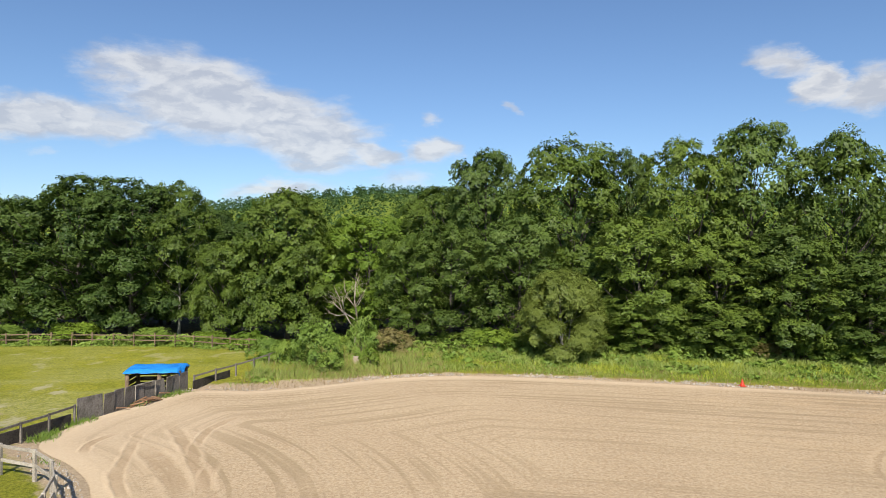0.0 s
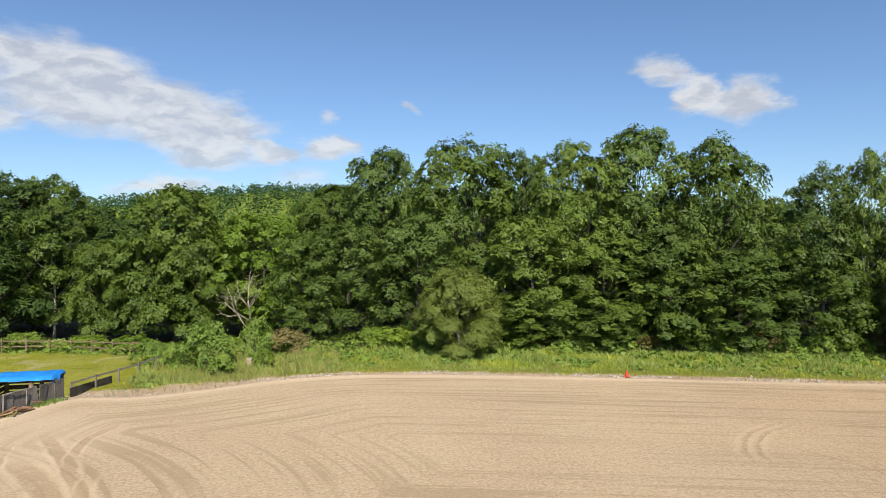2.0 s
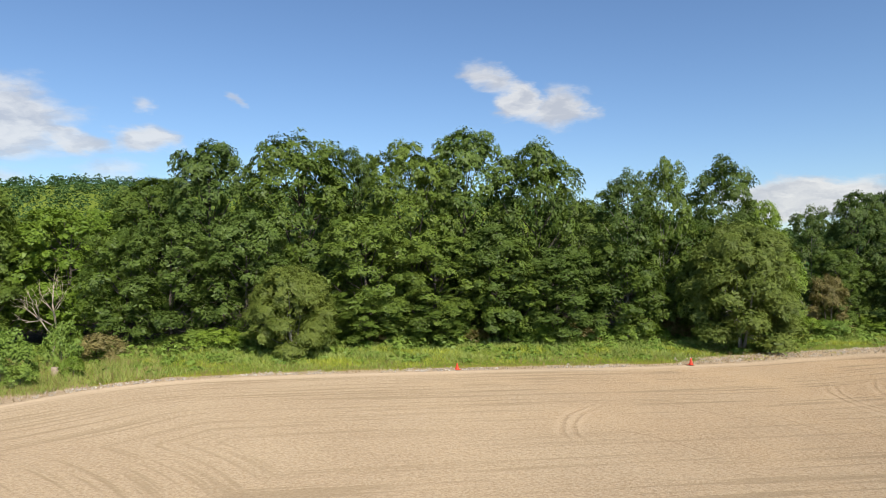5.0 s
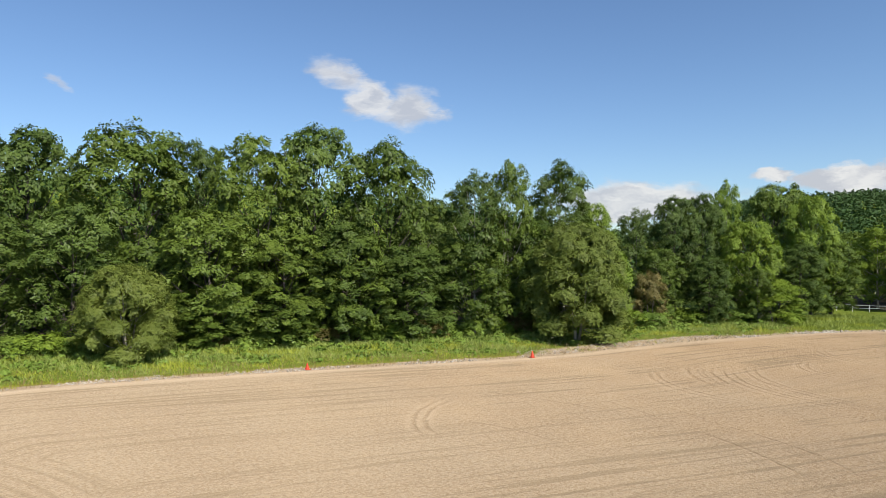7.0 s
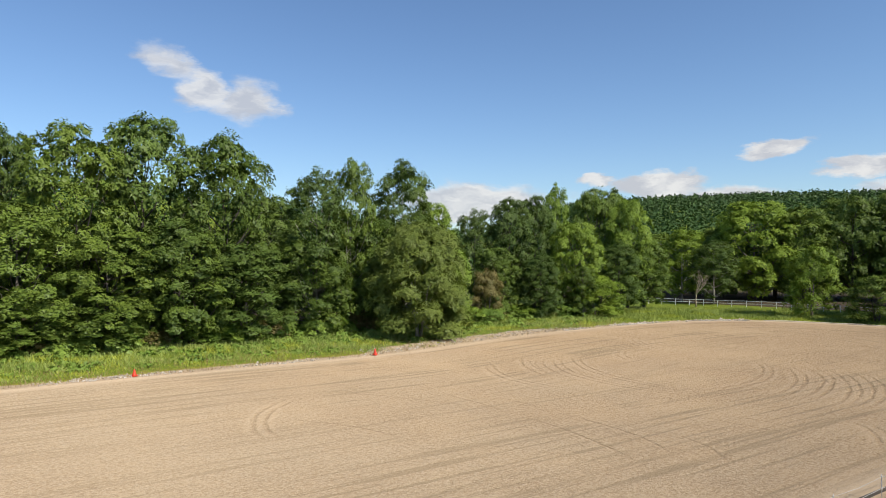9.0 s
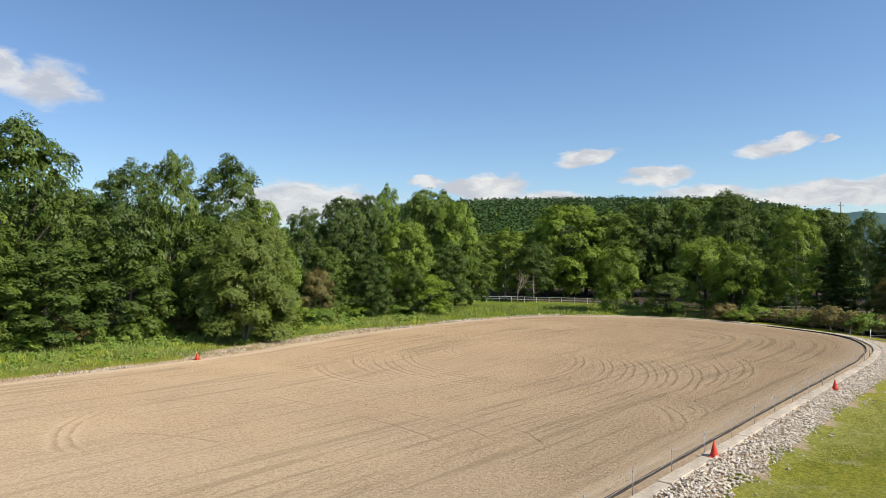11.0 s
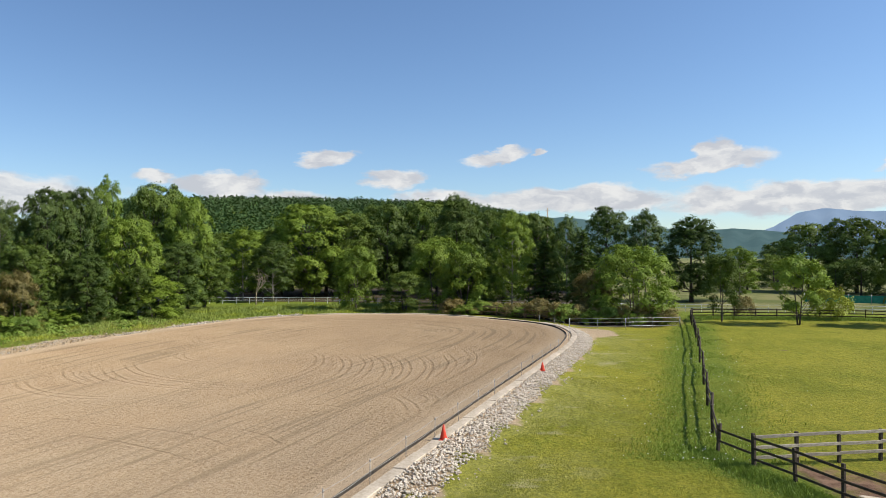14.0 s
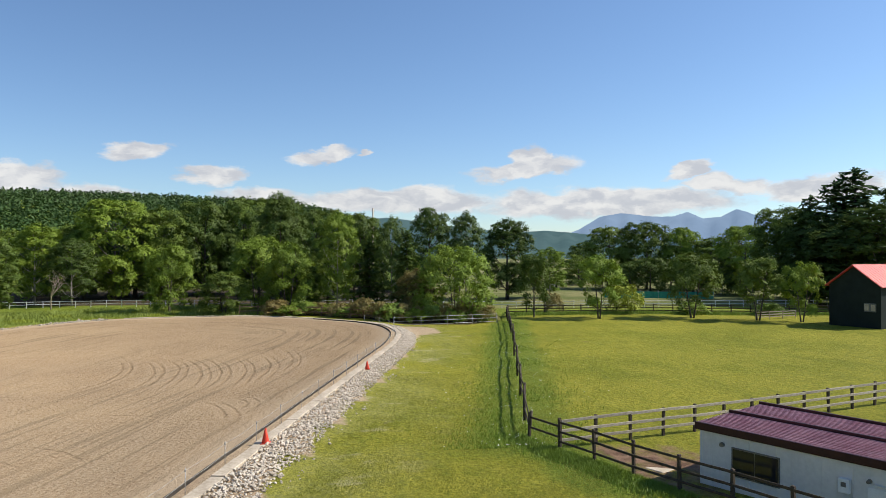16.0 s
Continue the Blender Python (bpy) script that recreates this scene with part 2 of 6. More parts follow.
# Marks in the sand as arcs: the circle's centre and radius, the arc's middle, and its reach from there.
TURNS_NORTH = [(48.1, 17.1, 11.1, 38.2, 22.0, 7.6), (51.0, 15.4, 12.7, 40.3, 22.2, 7.4), (43.3, 21.6, 9.4, 34.9, 25.4, 5.8), (51.7, 19.6, 6.0, 47.6, 23.9, 4.0),
               (47.5, 19.1, 11.4, 39.2, 27.0, 4.2), (47.7, 18.1, 11.4, 39.5, 25.9, 3.8), (24.1, 23.1, 7.7, 18.3, 28.2, 4.5), (62.0, 20.0, 9.0, 54.5, 25.0, 6.0)]
TURNS_SOUTH = [(44.2, 26.5, 13.3, 45.4, 13.3, 7.5), (42.4, 26.8, 16.0, 45.0, 11.0, 6.4), (42.7, 25.9, 16.5, 45.4, 9.7, 6.6), (41.0, 27.3, 19.6, 45.8, 8.3, 6.8),
               (42.5, 23.6, 16.9, 45.1, 6.9, 6.6), (43.1, 25.4, 20.1, 45.5, 5.4, 6.8), (45.7, 22.1, 18.1, 47.1, 4.0, 6.2), (49.0, 21.2, 18.5, 50.0, 2.7, 6.5), (31.4, 11.7, 7.2, 34.2, 5.1, 2.6), (35.3, 5.9, 1.9, 35.6, 4.0, 1.9)]
DRAGS = [(10.5, 21.2, 16.4, 25.6, 14.9, 4.2), (15.2, 19.1, 13.4, 27.8, 14.5, 5.2), (9.5, 26.8, 18.8, 28.0, 23.4, 3.8), (20.6, 22.2, 8.9, 29.4, 20.8, 2.2),
         (50.6, 7.7, 18.7, 32.2, 10.7, 2.8), (30.5, 10.1, 3.1, 33.6, 9.4, 2.2), (22.4, 14.2, 6.5, 27.5, 10.2, 2.4), (-90.3, -6.6, 120.8, 26.0, 25.8, 6.0), (8.4, 21.3, 11.9, 20.1, 23.5, 3.8)]
# Ruts of a loader at the western corner, with the width of the wheel.
RUTS = [(-89.2, -12.8, 88.9, -10.1, 27.8, 6.5, 0.3), (-1.5, 31.9, 9.4, -10.9, 31.4, 3.9, 0.22), (-56.7, -4.1, 55.2, -10.6, 26.3, 3.8, 0.5), (199.3, 90.1, 221.1, -13.1, 28.6, 3.3, 0.22),
        (0.1, 31.2, 13.5, -11.7, 24.6, 2.2, 0.25), (-11.2, 30.0, 4.0, -15.2, 29.8, 1.7, 0.2), (9.6, 29.1, 18.7, -8.6, 25.0, 2.2, 0.25)]


def sand_material():
    """Harrowed riding sand: stippled by hooves, combed by the harrow, with wheel marks in turning loops and long drag lines."""
    m, n, b = material("arena_sand", 0.95, spec=0.1)
    b.inputs["Diffuse Roughness"].default_value = 1.0
    at = n.add("TexCoord").outputs["Object"]
    gap = n.add("Attribute", attribute_name="gap").outputs["Fac"]
    xyz = n.add("SeparateXYZ", {0: at}).outputs

    def scaled(v, by):
        return n.add("VectorMath", {0: v, 1: by}, operation="MULTIPLY").outputs[0]

    def from_point(x, y):
        return n.add("VectorMath", {0: level_at, 1: (x, y, 0)}, operation="DISTANCE").outputs["Value"]

    def arc(cx, cy, radius, mx, my, reach):
        """Distance across an arc, and how far it is still there along it."""
        d = n.math("ADD", n.math("SUBTRACT", from_point(cx, cy), radius), wander)
        return d, n.ramp(from_point(mx, my), reach * 1.1, reach * 0.45)

    def most(parts):
        top = parts[0]
        for p in parts[1:]:
            top = n.math("MAXIMUM", top, p)
        return top

    level_at = scaled(at, (1, 1, 0))
    grain = n.noise(7.5, 6, at, 0.85)
    clod = n.noise(3.4, 3, at, 0.7)
    patches = n.noise(0.1, 4, at, 0.6)
    fade = n.noise(0.16, 3, at, 0.6)
    wander = n.math("MULTIPLY", n.math("SUBTRACT", n.noise(0.45, 2, at), 0.5), 0.35)
    # hoof dents, thick along the ridden tracks and thin between them
    dents = n.ramp(n.noise(6.0, 2, at, 0.5), 0.47, 0.36)
    trodden = n.math("ADD", n.math("MULTIPLY", n.ramp(n.noise(0.22, 3, scaled(at, (1, 0.55, 1)), 0.6), 0.42, 0.6), 0.6), 0.4)
    # towards the east the sand gets redder and paler, with more dents
    eastward = n.ramp(n.math("ADD", xyz[0], n.math("MULTIPLY", n.math("SUBTRACT", fade, 0.5), 40)), 5, 60)
    dents = n.math("MULTIPLY", n.math("MULTIPLY", dents, trodden), n.math("ADD", n.math("MULTIPLY", eastward, 0.7), 0.4))
    ridden = n.math("MULTIPLY", n.math("MULTIPLY", n.ramp(gap, -10, -7), n.ramp(gap, -1.5, -3)), n.ramp(xyz[1], 22, 10))
    dents = n.math("ADD", dents, n.math("MULTIPLY", n.math("MULTIPLY", ridden, n.ramp(n.noise(4.2, 2, at, 0.5), 0.5, 0.38)), 0.3), True)
    # wheel marks come in pairs of thin lines
    lines, pale = [], []
    for row in TURNS_NORTH + TURNS_SOUTH:
        d, there = arc(*row)
        pair = n.math("ABSOLUTE", n.math("SUBTRACT", n.math("ABSOLUTE", d), 0.28))
        lines.append(n.math("MULTIPLY", n.ramp(pair, 0.15, 0.02), there))
        pale.append(n.math("MULTIPLY", n.math("MULTIPLY", n.ramp(n.math("ABSOLUTE", d), 0.9, 0.5), n.ramp(pair, 0.1, 0.22)), there))
    turns, pale = most(lines), most(pale)
    lines = []
    for row in DRAGS:
        d, there = arc(*row)
        lines.append(n.math("MULTIPLY", n.ramp(n.math("ABSOLUTE", d), 0.13, 0.02), there))
    drags = most(lines)
    marks = n.math("MULTIPLY", n.math("MAXIMUM", turns, drags), n.ramp(n.noise(0.9, 3, at), 0.3, 0.48))
    cut, heap = [], []
    for *row, wheel in RUTS:
        d, there = arc(*row)
        d = n.math("ABSOLUTE", d)
        cut.append(n.math("MULTIPLY", n.ramp(d, wheel, wheel * 0.6), there))
        heap.append(n.math("MULTIPLY", n.math("MULTIPLY", n.ramp(d, wheel * 0.8, wheel * 1.2), n.ramp(d, wheel * 2.0, wheel * 1.3)), there))
    broken = n.ramp(n.noise(0.7, 3, at), 0.3, 0.5)
    ruts, banks = n.math("MULTIPLY", most(cut), broken), n.math("MULTIPLY", most(heap), broken)
    # the harrow's comb runs along the edge near it and slantwise farther in
    along_edge = n.add("CombineXYZ", {0: n.math("MULTIPLY", gap, 2.3), 1: n.math("MULTIPLY", xyz[0], 0.07), 2: n.math("MULTIPLY", xyz[1], 0.07)}).outputs[0]
    by_edge = n.ramp(n.noise(1.0, 2, along_edge, 0.6), 0.5, 0.64)
    by_edge = n.math("MULTIPLY", n.math("MULTIPLY", by_edge, n.ramp(gap, -26, -9)), n.ramp(fade, 0.72, 0.46))
    slant = n.add("CombineXYZ", {0: n.math("ADD", n.math("MULTIPLY", xyz[0], 2.1), n.math("MULTIPLY", xyz[1], -0.9)), 1: n.math("ADD", n.math("MULTIPLY", xyz[0], 0.02), n.math("MULTIPLY", xyz[1], 0.05))}).outputs[0]
    inner = n.ramp(n.noise(1.0, 2, slant, 0.6), 0.5, 0.64)
    inner = n.math("MULTIPLY", n.math("MULTIPLY", inner, n.math("MULTIPLY", n.ramp(gap, -5, -10), n.ramp(xyz[0], 8, 20))), n.ramp(n.noise(0.14, 3, at), 0.42, 0.56))
    comb = n.math("MAXIMUM", by_edge, n.math("MULTIPLY", inner, 0.18))
    c = n.mix(n.ramp(patches, 0.36, 0.64), n.mix(eastward, (0.22, 0.172, 0.118), (0.375, 0.238, 0.119)), n.mix(eastward, (0.27, 0.218, 0.15), (0.45, 0.3, 0.155)))
    c = n.mix(n.ramp(grain, 0.37, 0.63), n.mix(0.55, c, (0.24, 0.155, 0.078)), n.mix(0.55, c, (0.455, 0.356, 0.238)))
    c = n.mix(n.math("MULTIPLY", n.ramp(clod, 0.35, 0.68), 0.22), c, (0.5, 0.37, 0.235))
    c = n.mix(n.math("MULTIPLY", dents, 0.52), c, (0.19, 0.122, 0.066))
    c = n.mix(n.math("MULTIPLY", comb, 0.6), c, (0.21, 0.155, 0.092))
    c = n.mix(n.math("MULTIPLY", marks, 0.24), c, (0.19, 0.125, 0.07))
    c = n.mix(n.math("MULTIPLY", pale, 0.15), c, (0.55, 0.42, 0.28))
    c = n.mix(n.math("MULTIPLY", n.ramp(gap, -1.8, -0.2), 0.5), c, (0.5, 0.39, 0.265))
    c = n.mix(n.math("MULTIPLY", n.ramp(n.math("ADD", from_point(-15.5, 32), n.math("MULTIPLY", clod, 3)), 9.5, 5), 0.3), c, (0.46, 0.36, 0.25))
    c = n.mix(n.math("MULTIPLY", ruts, 0.5), c, (0.25, 0.175, 0.105))
    c = n.mix(n.math("MULTIPLY", banks, 0.3), c, (0.52, 0.4, 0.27))
    n.tree.links.new(c, b.inputs["Base Color"])
    h = n.math("ADD", n.math("MULTIPLY", grain, 0.55), n.math("MULTIPLY", clod, 0.4))
    h = n.math("SUBTRACT", h, n.math("MULTIPLY", dents, 0.35))
    h = n.math("SUBTRACT", h, n.math("ADD", n.math("MULTIPLY", marks, 0.35), n.math("MULTIPLY", comb, 0.22)))
    h = n.math("ADD", h, n.math("MULTIPLY", n.math("SUBTRACT", banks, ruts), 0.5))
    relief(n, b, h, 0.85, 0.1)
    return m


def ground_material():
    """Pasture: mown grass with dry and bare spots; bare tan soil comes in along the arena and in the yard."""
    m, n, b = material("pasture", 0.95, spec=0.1)
    at = n.add("TexCoord").outputs["Object"]
    b.inputs["Diffuse Roughness"].default_value = 0.2
    big, mid, fine = n.noise(0.07, 6, at, 0.65), n.noise(0.5, 7, at, 0.72), n.noise(6, 8, at, 0.85)
    tuft = n.noise(1.9, 5, at, 0.7)
    dry = n.add("Attribute", attribute_name="dry").outputs["Fac"]
    c = n.mix(n.ramp(big, 0.4, 0.6), (0.155, 0.168, 0.014), (0.295, 0.268, 0.032))
    c = n.mix(n.math("MULTIPLY", n.ramp(mid, 0.5, 0.64), 0.65), c, (0.36, 0.32, 0.05))
    c = n.mix(n.math("MULTIPLY", n.ramp(tuft, 0.48, 0.66), 0.65), c, (0.13, 0.175, 0.014))
    c = n.mix(n.math("MULTIPLY", dry, n.ramp(n.noise(0.16, 4, at, 0.65), 0.4, 0.56)), c, n.mix(n.ramp(tuft, 0.4, 0.6), (0.26, 0.26, 0.075), (0.41, 0.37, 0.16)))
    c = n.mix(n.ramp(fine, 0.36, 0.64), n.mix(0.55, c, (0.06, 0.08, 0.008)), n.mix(0.45, c, (0.49, 0.46, 0.055)))
    c = n.mix(n.math("MULTIPLY", n.ramp(n.noise(0.33, 4, at, 0.6), 0.66, 0.74), n.ramp(tuft, 0.4, 0.6)), c, (0.2, 0.15, 0.08))
    worn = n.math("MULTIPLY", dry, n.ramp(n.noise(0.42, 4, n.add("VectorMath", {0: at, 1: (1, 0.6, 1)}, operation="MULTIPLY").outputs[0], 0.6), 0.57, 0.66))
    c = n.mix(n.math("MULTIPLY", worn, 0.75), c, (0.46, 0.4, 0.26))
    streak = n.noise(0.9, 4, n.add("VectorMath", {0: at, 1: (0.25, 1.0, 1)}, operation="MULTIPLY").outputs[0], 0.65)
    c = n.mix(n.math("MULTIPLY", n.ramp(streak, 0.52, 0.68), 0.28), c, (0.1, 0.125, 0.014))
    lush = n.add("Attribute", attribute_name="lush").outputs["Fac"]
    c = n.mix(n.math("MULTIPLY", n.ramp(n.math("ADD", lush, n.math("MULTIPLY", n.math("SUBTRACT", mid, 0.5), 0.8)), 0.3, 0.8), 0.8), c, n.mix(n.ramp(fine, 0.35, 0.65), (0.075, 0.12, 0.012), (0.17, 0.23, 0.03)))
    bare = n.add("Attribute", attribute_name="bare").outputs["Fac"]
    f = n.ramp(n.math("ADD", bare, n.math("MULTIPLY", n.math("SUBTRACT", mid, 0.5), 1.2)), 0.4, 0.7)
    soil = n.mix(n.ramp(fine, 0.35, 0.65), (0.37, 0.27, 0.17), (0.54, 0.415, 0.27))
    soil = n.mix(n.math("MULTIPLY", n.ramp(big, 0.45, 0.6), 0.15), soil, (0.25, 0.16, 0.11))
    loam = n.add("Attribute", attribute_name="loam").outputs["Fac"]
    soil = n.mix(loam, soil, n.mix(n.ramp(tuft, 0.35, 0.65), (0.15, 0.085, 0.055), (0.32, 0.2, 0.13)))
    c = n.mix(f, c, soil)
    # leaf litter under the trees, its brown deepened to stand in for their shade
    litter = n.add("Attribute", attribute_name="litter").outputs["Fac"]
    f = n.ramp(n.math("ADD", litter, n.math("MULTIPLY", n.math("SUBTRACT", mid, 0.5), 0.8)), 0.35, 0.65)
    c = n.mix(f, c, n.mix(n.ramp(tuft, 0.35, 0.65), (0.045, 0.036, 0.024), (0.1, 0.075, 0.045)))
    field = n.add("Attribute", attribute_name="field").outputs["Fac"]
    c = n.mix(field, c, n.mix(n.ramp(big, 0.42, 0.58), (0.13, 0.15, 0.045), (0.23, 0.22, 0.09)))
    n.tree.links.new(c, b.inputs["Base Color"])
    relief(n, b, n.math("ADD", fine, n.math("MULTIPLY", tuft, 0.8)), 0.9, 0.12)
    return m


SAND, PASTURE = sand_material(), ground_material()

# ---- helpers for meshes ----
def part(name, bm, mat, parent=None, label=""):
    me = bpy.data.meshes.new(name)
    bm.to_mesh(me)
    bm.free()
    me.materials.append(mat)
    ob = new(name, me)
    ob.parent = parent
    return tagged(ob, label)


def sheet(name, verts, faces, mat, parent=None, smooth=False):
    me = bpy.data.meshes.new(name)
    me.from_pydata([tuple(v) for v in verts], [], [tuple(f) for f in faces])
    me.materials.append(mat)
    if smooth:
        me.polygons.foreach_set("use_smooth", [True] * len(me.polygons))
    ob = new(name, me)
    ob.parent = parent
    return ob


def empty(name, m, **tags):
    ob = new(name)
    ob.matrix_world = m
    ob.empty_display_size = 0.3
    return tagged(ob, **tags)


def box(bm, size, m=None, bevel=0.0):
    made = bmesh.ops.create_cube(bm, size=1, matrix=(m or Matrix()) @ Matrix.Diagonal((*size, 1)))["verts"]
    if bevel:
        edges = list({e for v in made for e in v.link_edges})
        bmesh.ops.bevel(bm, geom=edges, offset=bevel, segments=1, affect="EDGES")
    return made


def tube(bm, points, radii, sides=6):
    """A tapered tube along points."""
    rings = []
    for i, p in enumerate(points):
        p = Vector(p)
        d = (Vector(points[min(i + 1, len(points) - 1)]) - Vector(points[max(i - 1, 0)])).normalized()
        a = d.orthogonal().normalized()
        b = d.cross(a)
        rings.append([bm.verts.new(p + (a * math.cos(k * math.tau / sides) + b * math.sin(k * math.tau / sides)) * radii[i]) for k in range(sides)])
    for r, s in zip(rings, rings[1:]):
        for k in range(sides):
            bm.faces.new((r[k], r[(k + 1) % sides], s[(k + 1) % sides], s[k])).smooth = True
    bm.faces.new(rings[0][::-1])
    bm.faces.new(rings[-1])


def step(a, b, v):
    u = np.clip((np.asarray(v, float) - a) / (b - a), 0, 1)
    return u * u * (3 - 2 * u)


# ---- the riding arena's outline ----
def smooth_loop(corners, per=10):
    """A closed Catmull-Rom loop through the corners."""
    p, out = np.array(corners, float), []
    for i in range(len(p)):
        a, b, c, d = p[i - 1], p[i], p[(i + 1) % len(p)], p[(i + 2) % len(p)]
        for k in range(per):
            u = k / per
            out.append(0.5 * (2 * b + (c - a) * u + (2 * a - 5 * b + 4 * c - d) * u**2 + (3 * b - a - 3 * c + d) * u**3))
    return np.array(out)


OUTLINE = smooth_loop([
    (-12, 13.4), (4, 9.4), (20.6, 5.3), (37.5, 1.1), (50, -2.1), (60, -4.5), (68, -5.2), (75.2, -3.3), (81, 2.7), (85, 9.6), (85.4, 17), (83.5, 24.5),
    (79, 29.9), (71, 33.8), (62, 36.1), (54, 37.5), (47, 38.1), (40.5, 38.3), (33, 39.6), (25, 41.9), (18.5, 43.7), (11.8, 45.5), (4.5, 47.1), (0, 47.2),
    (-4, 46), (-8, 43.3), (-11.5, 41.6), (-15.4, 41.4), (-16.9, 36.9), (-17.7, 33.2), (-17.3, 29.4), (-14.3, 26.5), (-12.2, 23.8), (-11.2, 20.5),
])


def arena_gap(x, y):
    """Metres outside the arena's outline (negative inside), for arrays."""
    q = np.stack([np.ravel(x), np.ravel(y)], 1)
    a, b = OUTLINE, np.roll(OUTLINE, -1, 0)
    far, odd = np.full(len(q), 1e9), np.zeros(len(q), int)
    for (ax, ay), (bx, by) in zip(a, b):
        ex, ey = bx - ax, by - ay
        u = np.clip(((q[:, 0] - ax) * ex + (q[:, 1] - ay) * ey) / (ex * ex + ey * ey), 0, 1)
        far = np.minimum(far, np.hypot(q[:, 0] - ax - u * ex, q[:, 1] - ay - u * ey))
        cross = ((ay > q[:, 1]) != (by > q[:, 1])) & (q[:, 0] < (bx - ax) * (q[:, 1] - ay) / (by - ay if by != ay else 1e-9) + ax)
        odd += cross
    return np.where(odd % 2 == 1, -far, far).reshape(np.shape(x))


def ridge(azimuth):
    """The wooded skyline's elevation in degrees, by azimuth to the left of the y axis."""
    return np.interp(azimuth, [-180, -125, -100, -95, -91, -86, -72, -60, -54, -48, -40, -30, -15, 5, 11, 16, 20, 40, 80, 180],
                     [0.5, 0.5, 0.6, 1.0, 2.6, 3.7, 4.0, 3.8, 2.2, 1.8, 3.0, 4.2, 5.2, 5.6, 5.1, 4.3, 3.9, 3.0, 1.0, 0.5])


def level(x, y, gap=None):
    """The ground's height."""
    x, y = np.asarray(x, float), np.asarray(y, float)
    gap = arena_gap(x, y) if gap is None else gap
    south = step(17, 9, y + 0.25 * x)
    west = step(0.25, -1.0, x + 18.9 - 0.24 * (y - 29.3)) * step(21, 26, y)
    z = -0.05 * step(1.0, -0.5, gap) - 0.38 * south * step(0.7, 3.0, gap) - 0.8 * west * step(0.2, 1.5, gap)
    z = z + (1 - south) * (1 - west) * 0.5 * step(1, 14, gap) * (1 - 0.75 * step(74, 88, x))
    far = np.hypot(x, y)
    rise = ridge(np.degrees(np.arctan2(-x, y)))
    z = z + step(130, 430, far) * step(0.6, 2.5, rise) * (8 + np.tan(np.radians(rise)) * np.minimum(far, 430))
    bump = np.sin(x * 0.31 + 1.7) * np.sin(y * 0.27) + 0.5 * np.sin(x * 0.83 + y * 0.61)
    return z + 0.035 * bump * step(1.5, 6, gap)


def build_ground():
    near = np.arange(-60, 125, 1.25)
    out = np.array([8, 18, 30, 45, 65, 90, 120, 160, 210, 270, 340, 430, 560, 800, 1200, 1900, 2900, 4200])
    xs = np.concatenate([near[0] - out[::-1], near, near[-1] + out])
    near_y = np.arange(-75, 90, 1.25)
    ys = np.concatenate([near_y[0] - out[::-1], near_y, near_y[-1] + out])
    gx, gy = np.meshgrid(xs, ys)
    gap = arena_gap(gx, gy)
    z = level(gx, gy, gap)
    n = len(xs)
    faces = [(j * n + i, j * n + i + 1, (j + 1) * n + i + 1, (j + 1) * n + i) for j in range(len(ys) - 1) for i in range(n - 1)]
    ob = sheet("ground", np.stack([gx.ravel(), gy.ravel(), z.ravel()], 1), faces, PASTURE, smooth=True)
    bare = step(2.5, 0.5, gap) * 0.95
    bare = np.maximum(bare, 0.95 * step(4.5, 1.5, gap) * step(12, 2, np.hypot(gx + 9, gy - 43)))
    bare = np.maximum(bare, 0.9 * step(3.4, 1.8, np.hypot((gx - 70.5) / 1.6, (gy + 8.2) / 1.1)))
    bare = np.maximum(bare, 0.62 * step(3.6, 1.6, np.hypot((gx - 23.6) / 1.35, (gy + 12.9) / 1.1)))
    bare = np.maximum(bare, 0.6 * step(1.6, 0.6, np.abs((gx - 23.5) * 0.43 - (gy + 12.6) * 0.9) / 1.0) * step(5.2, 3.0, np.hypot(gx - 23.8, gy + 12.4)))
    bare = np.maximum(bare, 0.6 * step(4, 1, np.abs(gx + 26 + 0.2 * (gy - 33))) * step(12, 3, np.abs(gy - 34)))
    bare = np.maximum(bare, 0.9 * step(4.2, 2.4, gap) * step(36, 40, gx) * step(64, 58, gx) * step(28, 32, gy))
    lush = step(0.5, 3, gap) * step(20, 27, gy + 0.2 * gx) * step(-14, -10, gx)
    lush = np.maximum(lush, step(66, 70, gy) * step(-8, -14, gx))
    lush = np.maximum(lush, step(84, 90, gx) * step(-24, -18, gy))
    lush = np.maximum(lush, step(84, 90, gx) * 0.6)
    strip_y = gy + 8.3 + (gx - 27) * 0.235
    lush = np.maximum(lush, 0.75 * step(4.6, 1.0, np.abs(strip_y - 0.2)) * step(24, 27, gx))
    lush = np.maximum(lush, 0.9 * step(3.2, 1.4, np.hypot((gx - 24.0) / 1.6, gy + 10.0)))
    loam = step(7, 4, np.hypot(gx - 23.5, gy + 13.0))
    dry = step(-16, -19, gx) * step(24, 30, gy) * (0.45 + 0.55 * step(60, 40, gy))
    dry = np.maximum(dry, 0.75 * step(9, 3, gap) * step(14, 6, gy + 0.25 * gx))
    stony = step(17, 9, gy + 0.25 * gx) * step(0.8, 1.1, gap) * step(2.6, 2.3, gap)
    bare = np.maximum(bare, stony)
    # where the wood's floor takes litter and painted tree shade
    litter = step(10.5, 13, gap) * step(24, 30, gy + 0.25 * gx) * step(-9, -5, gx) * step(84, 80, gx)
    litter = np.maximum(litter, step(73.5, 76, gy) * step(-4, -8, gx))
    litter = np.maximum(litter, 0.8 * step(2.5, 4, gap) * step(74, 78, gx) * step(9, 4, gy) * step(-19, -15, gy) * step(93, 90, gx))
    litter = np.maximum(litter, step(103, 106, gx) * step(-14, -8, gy))
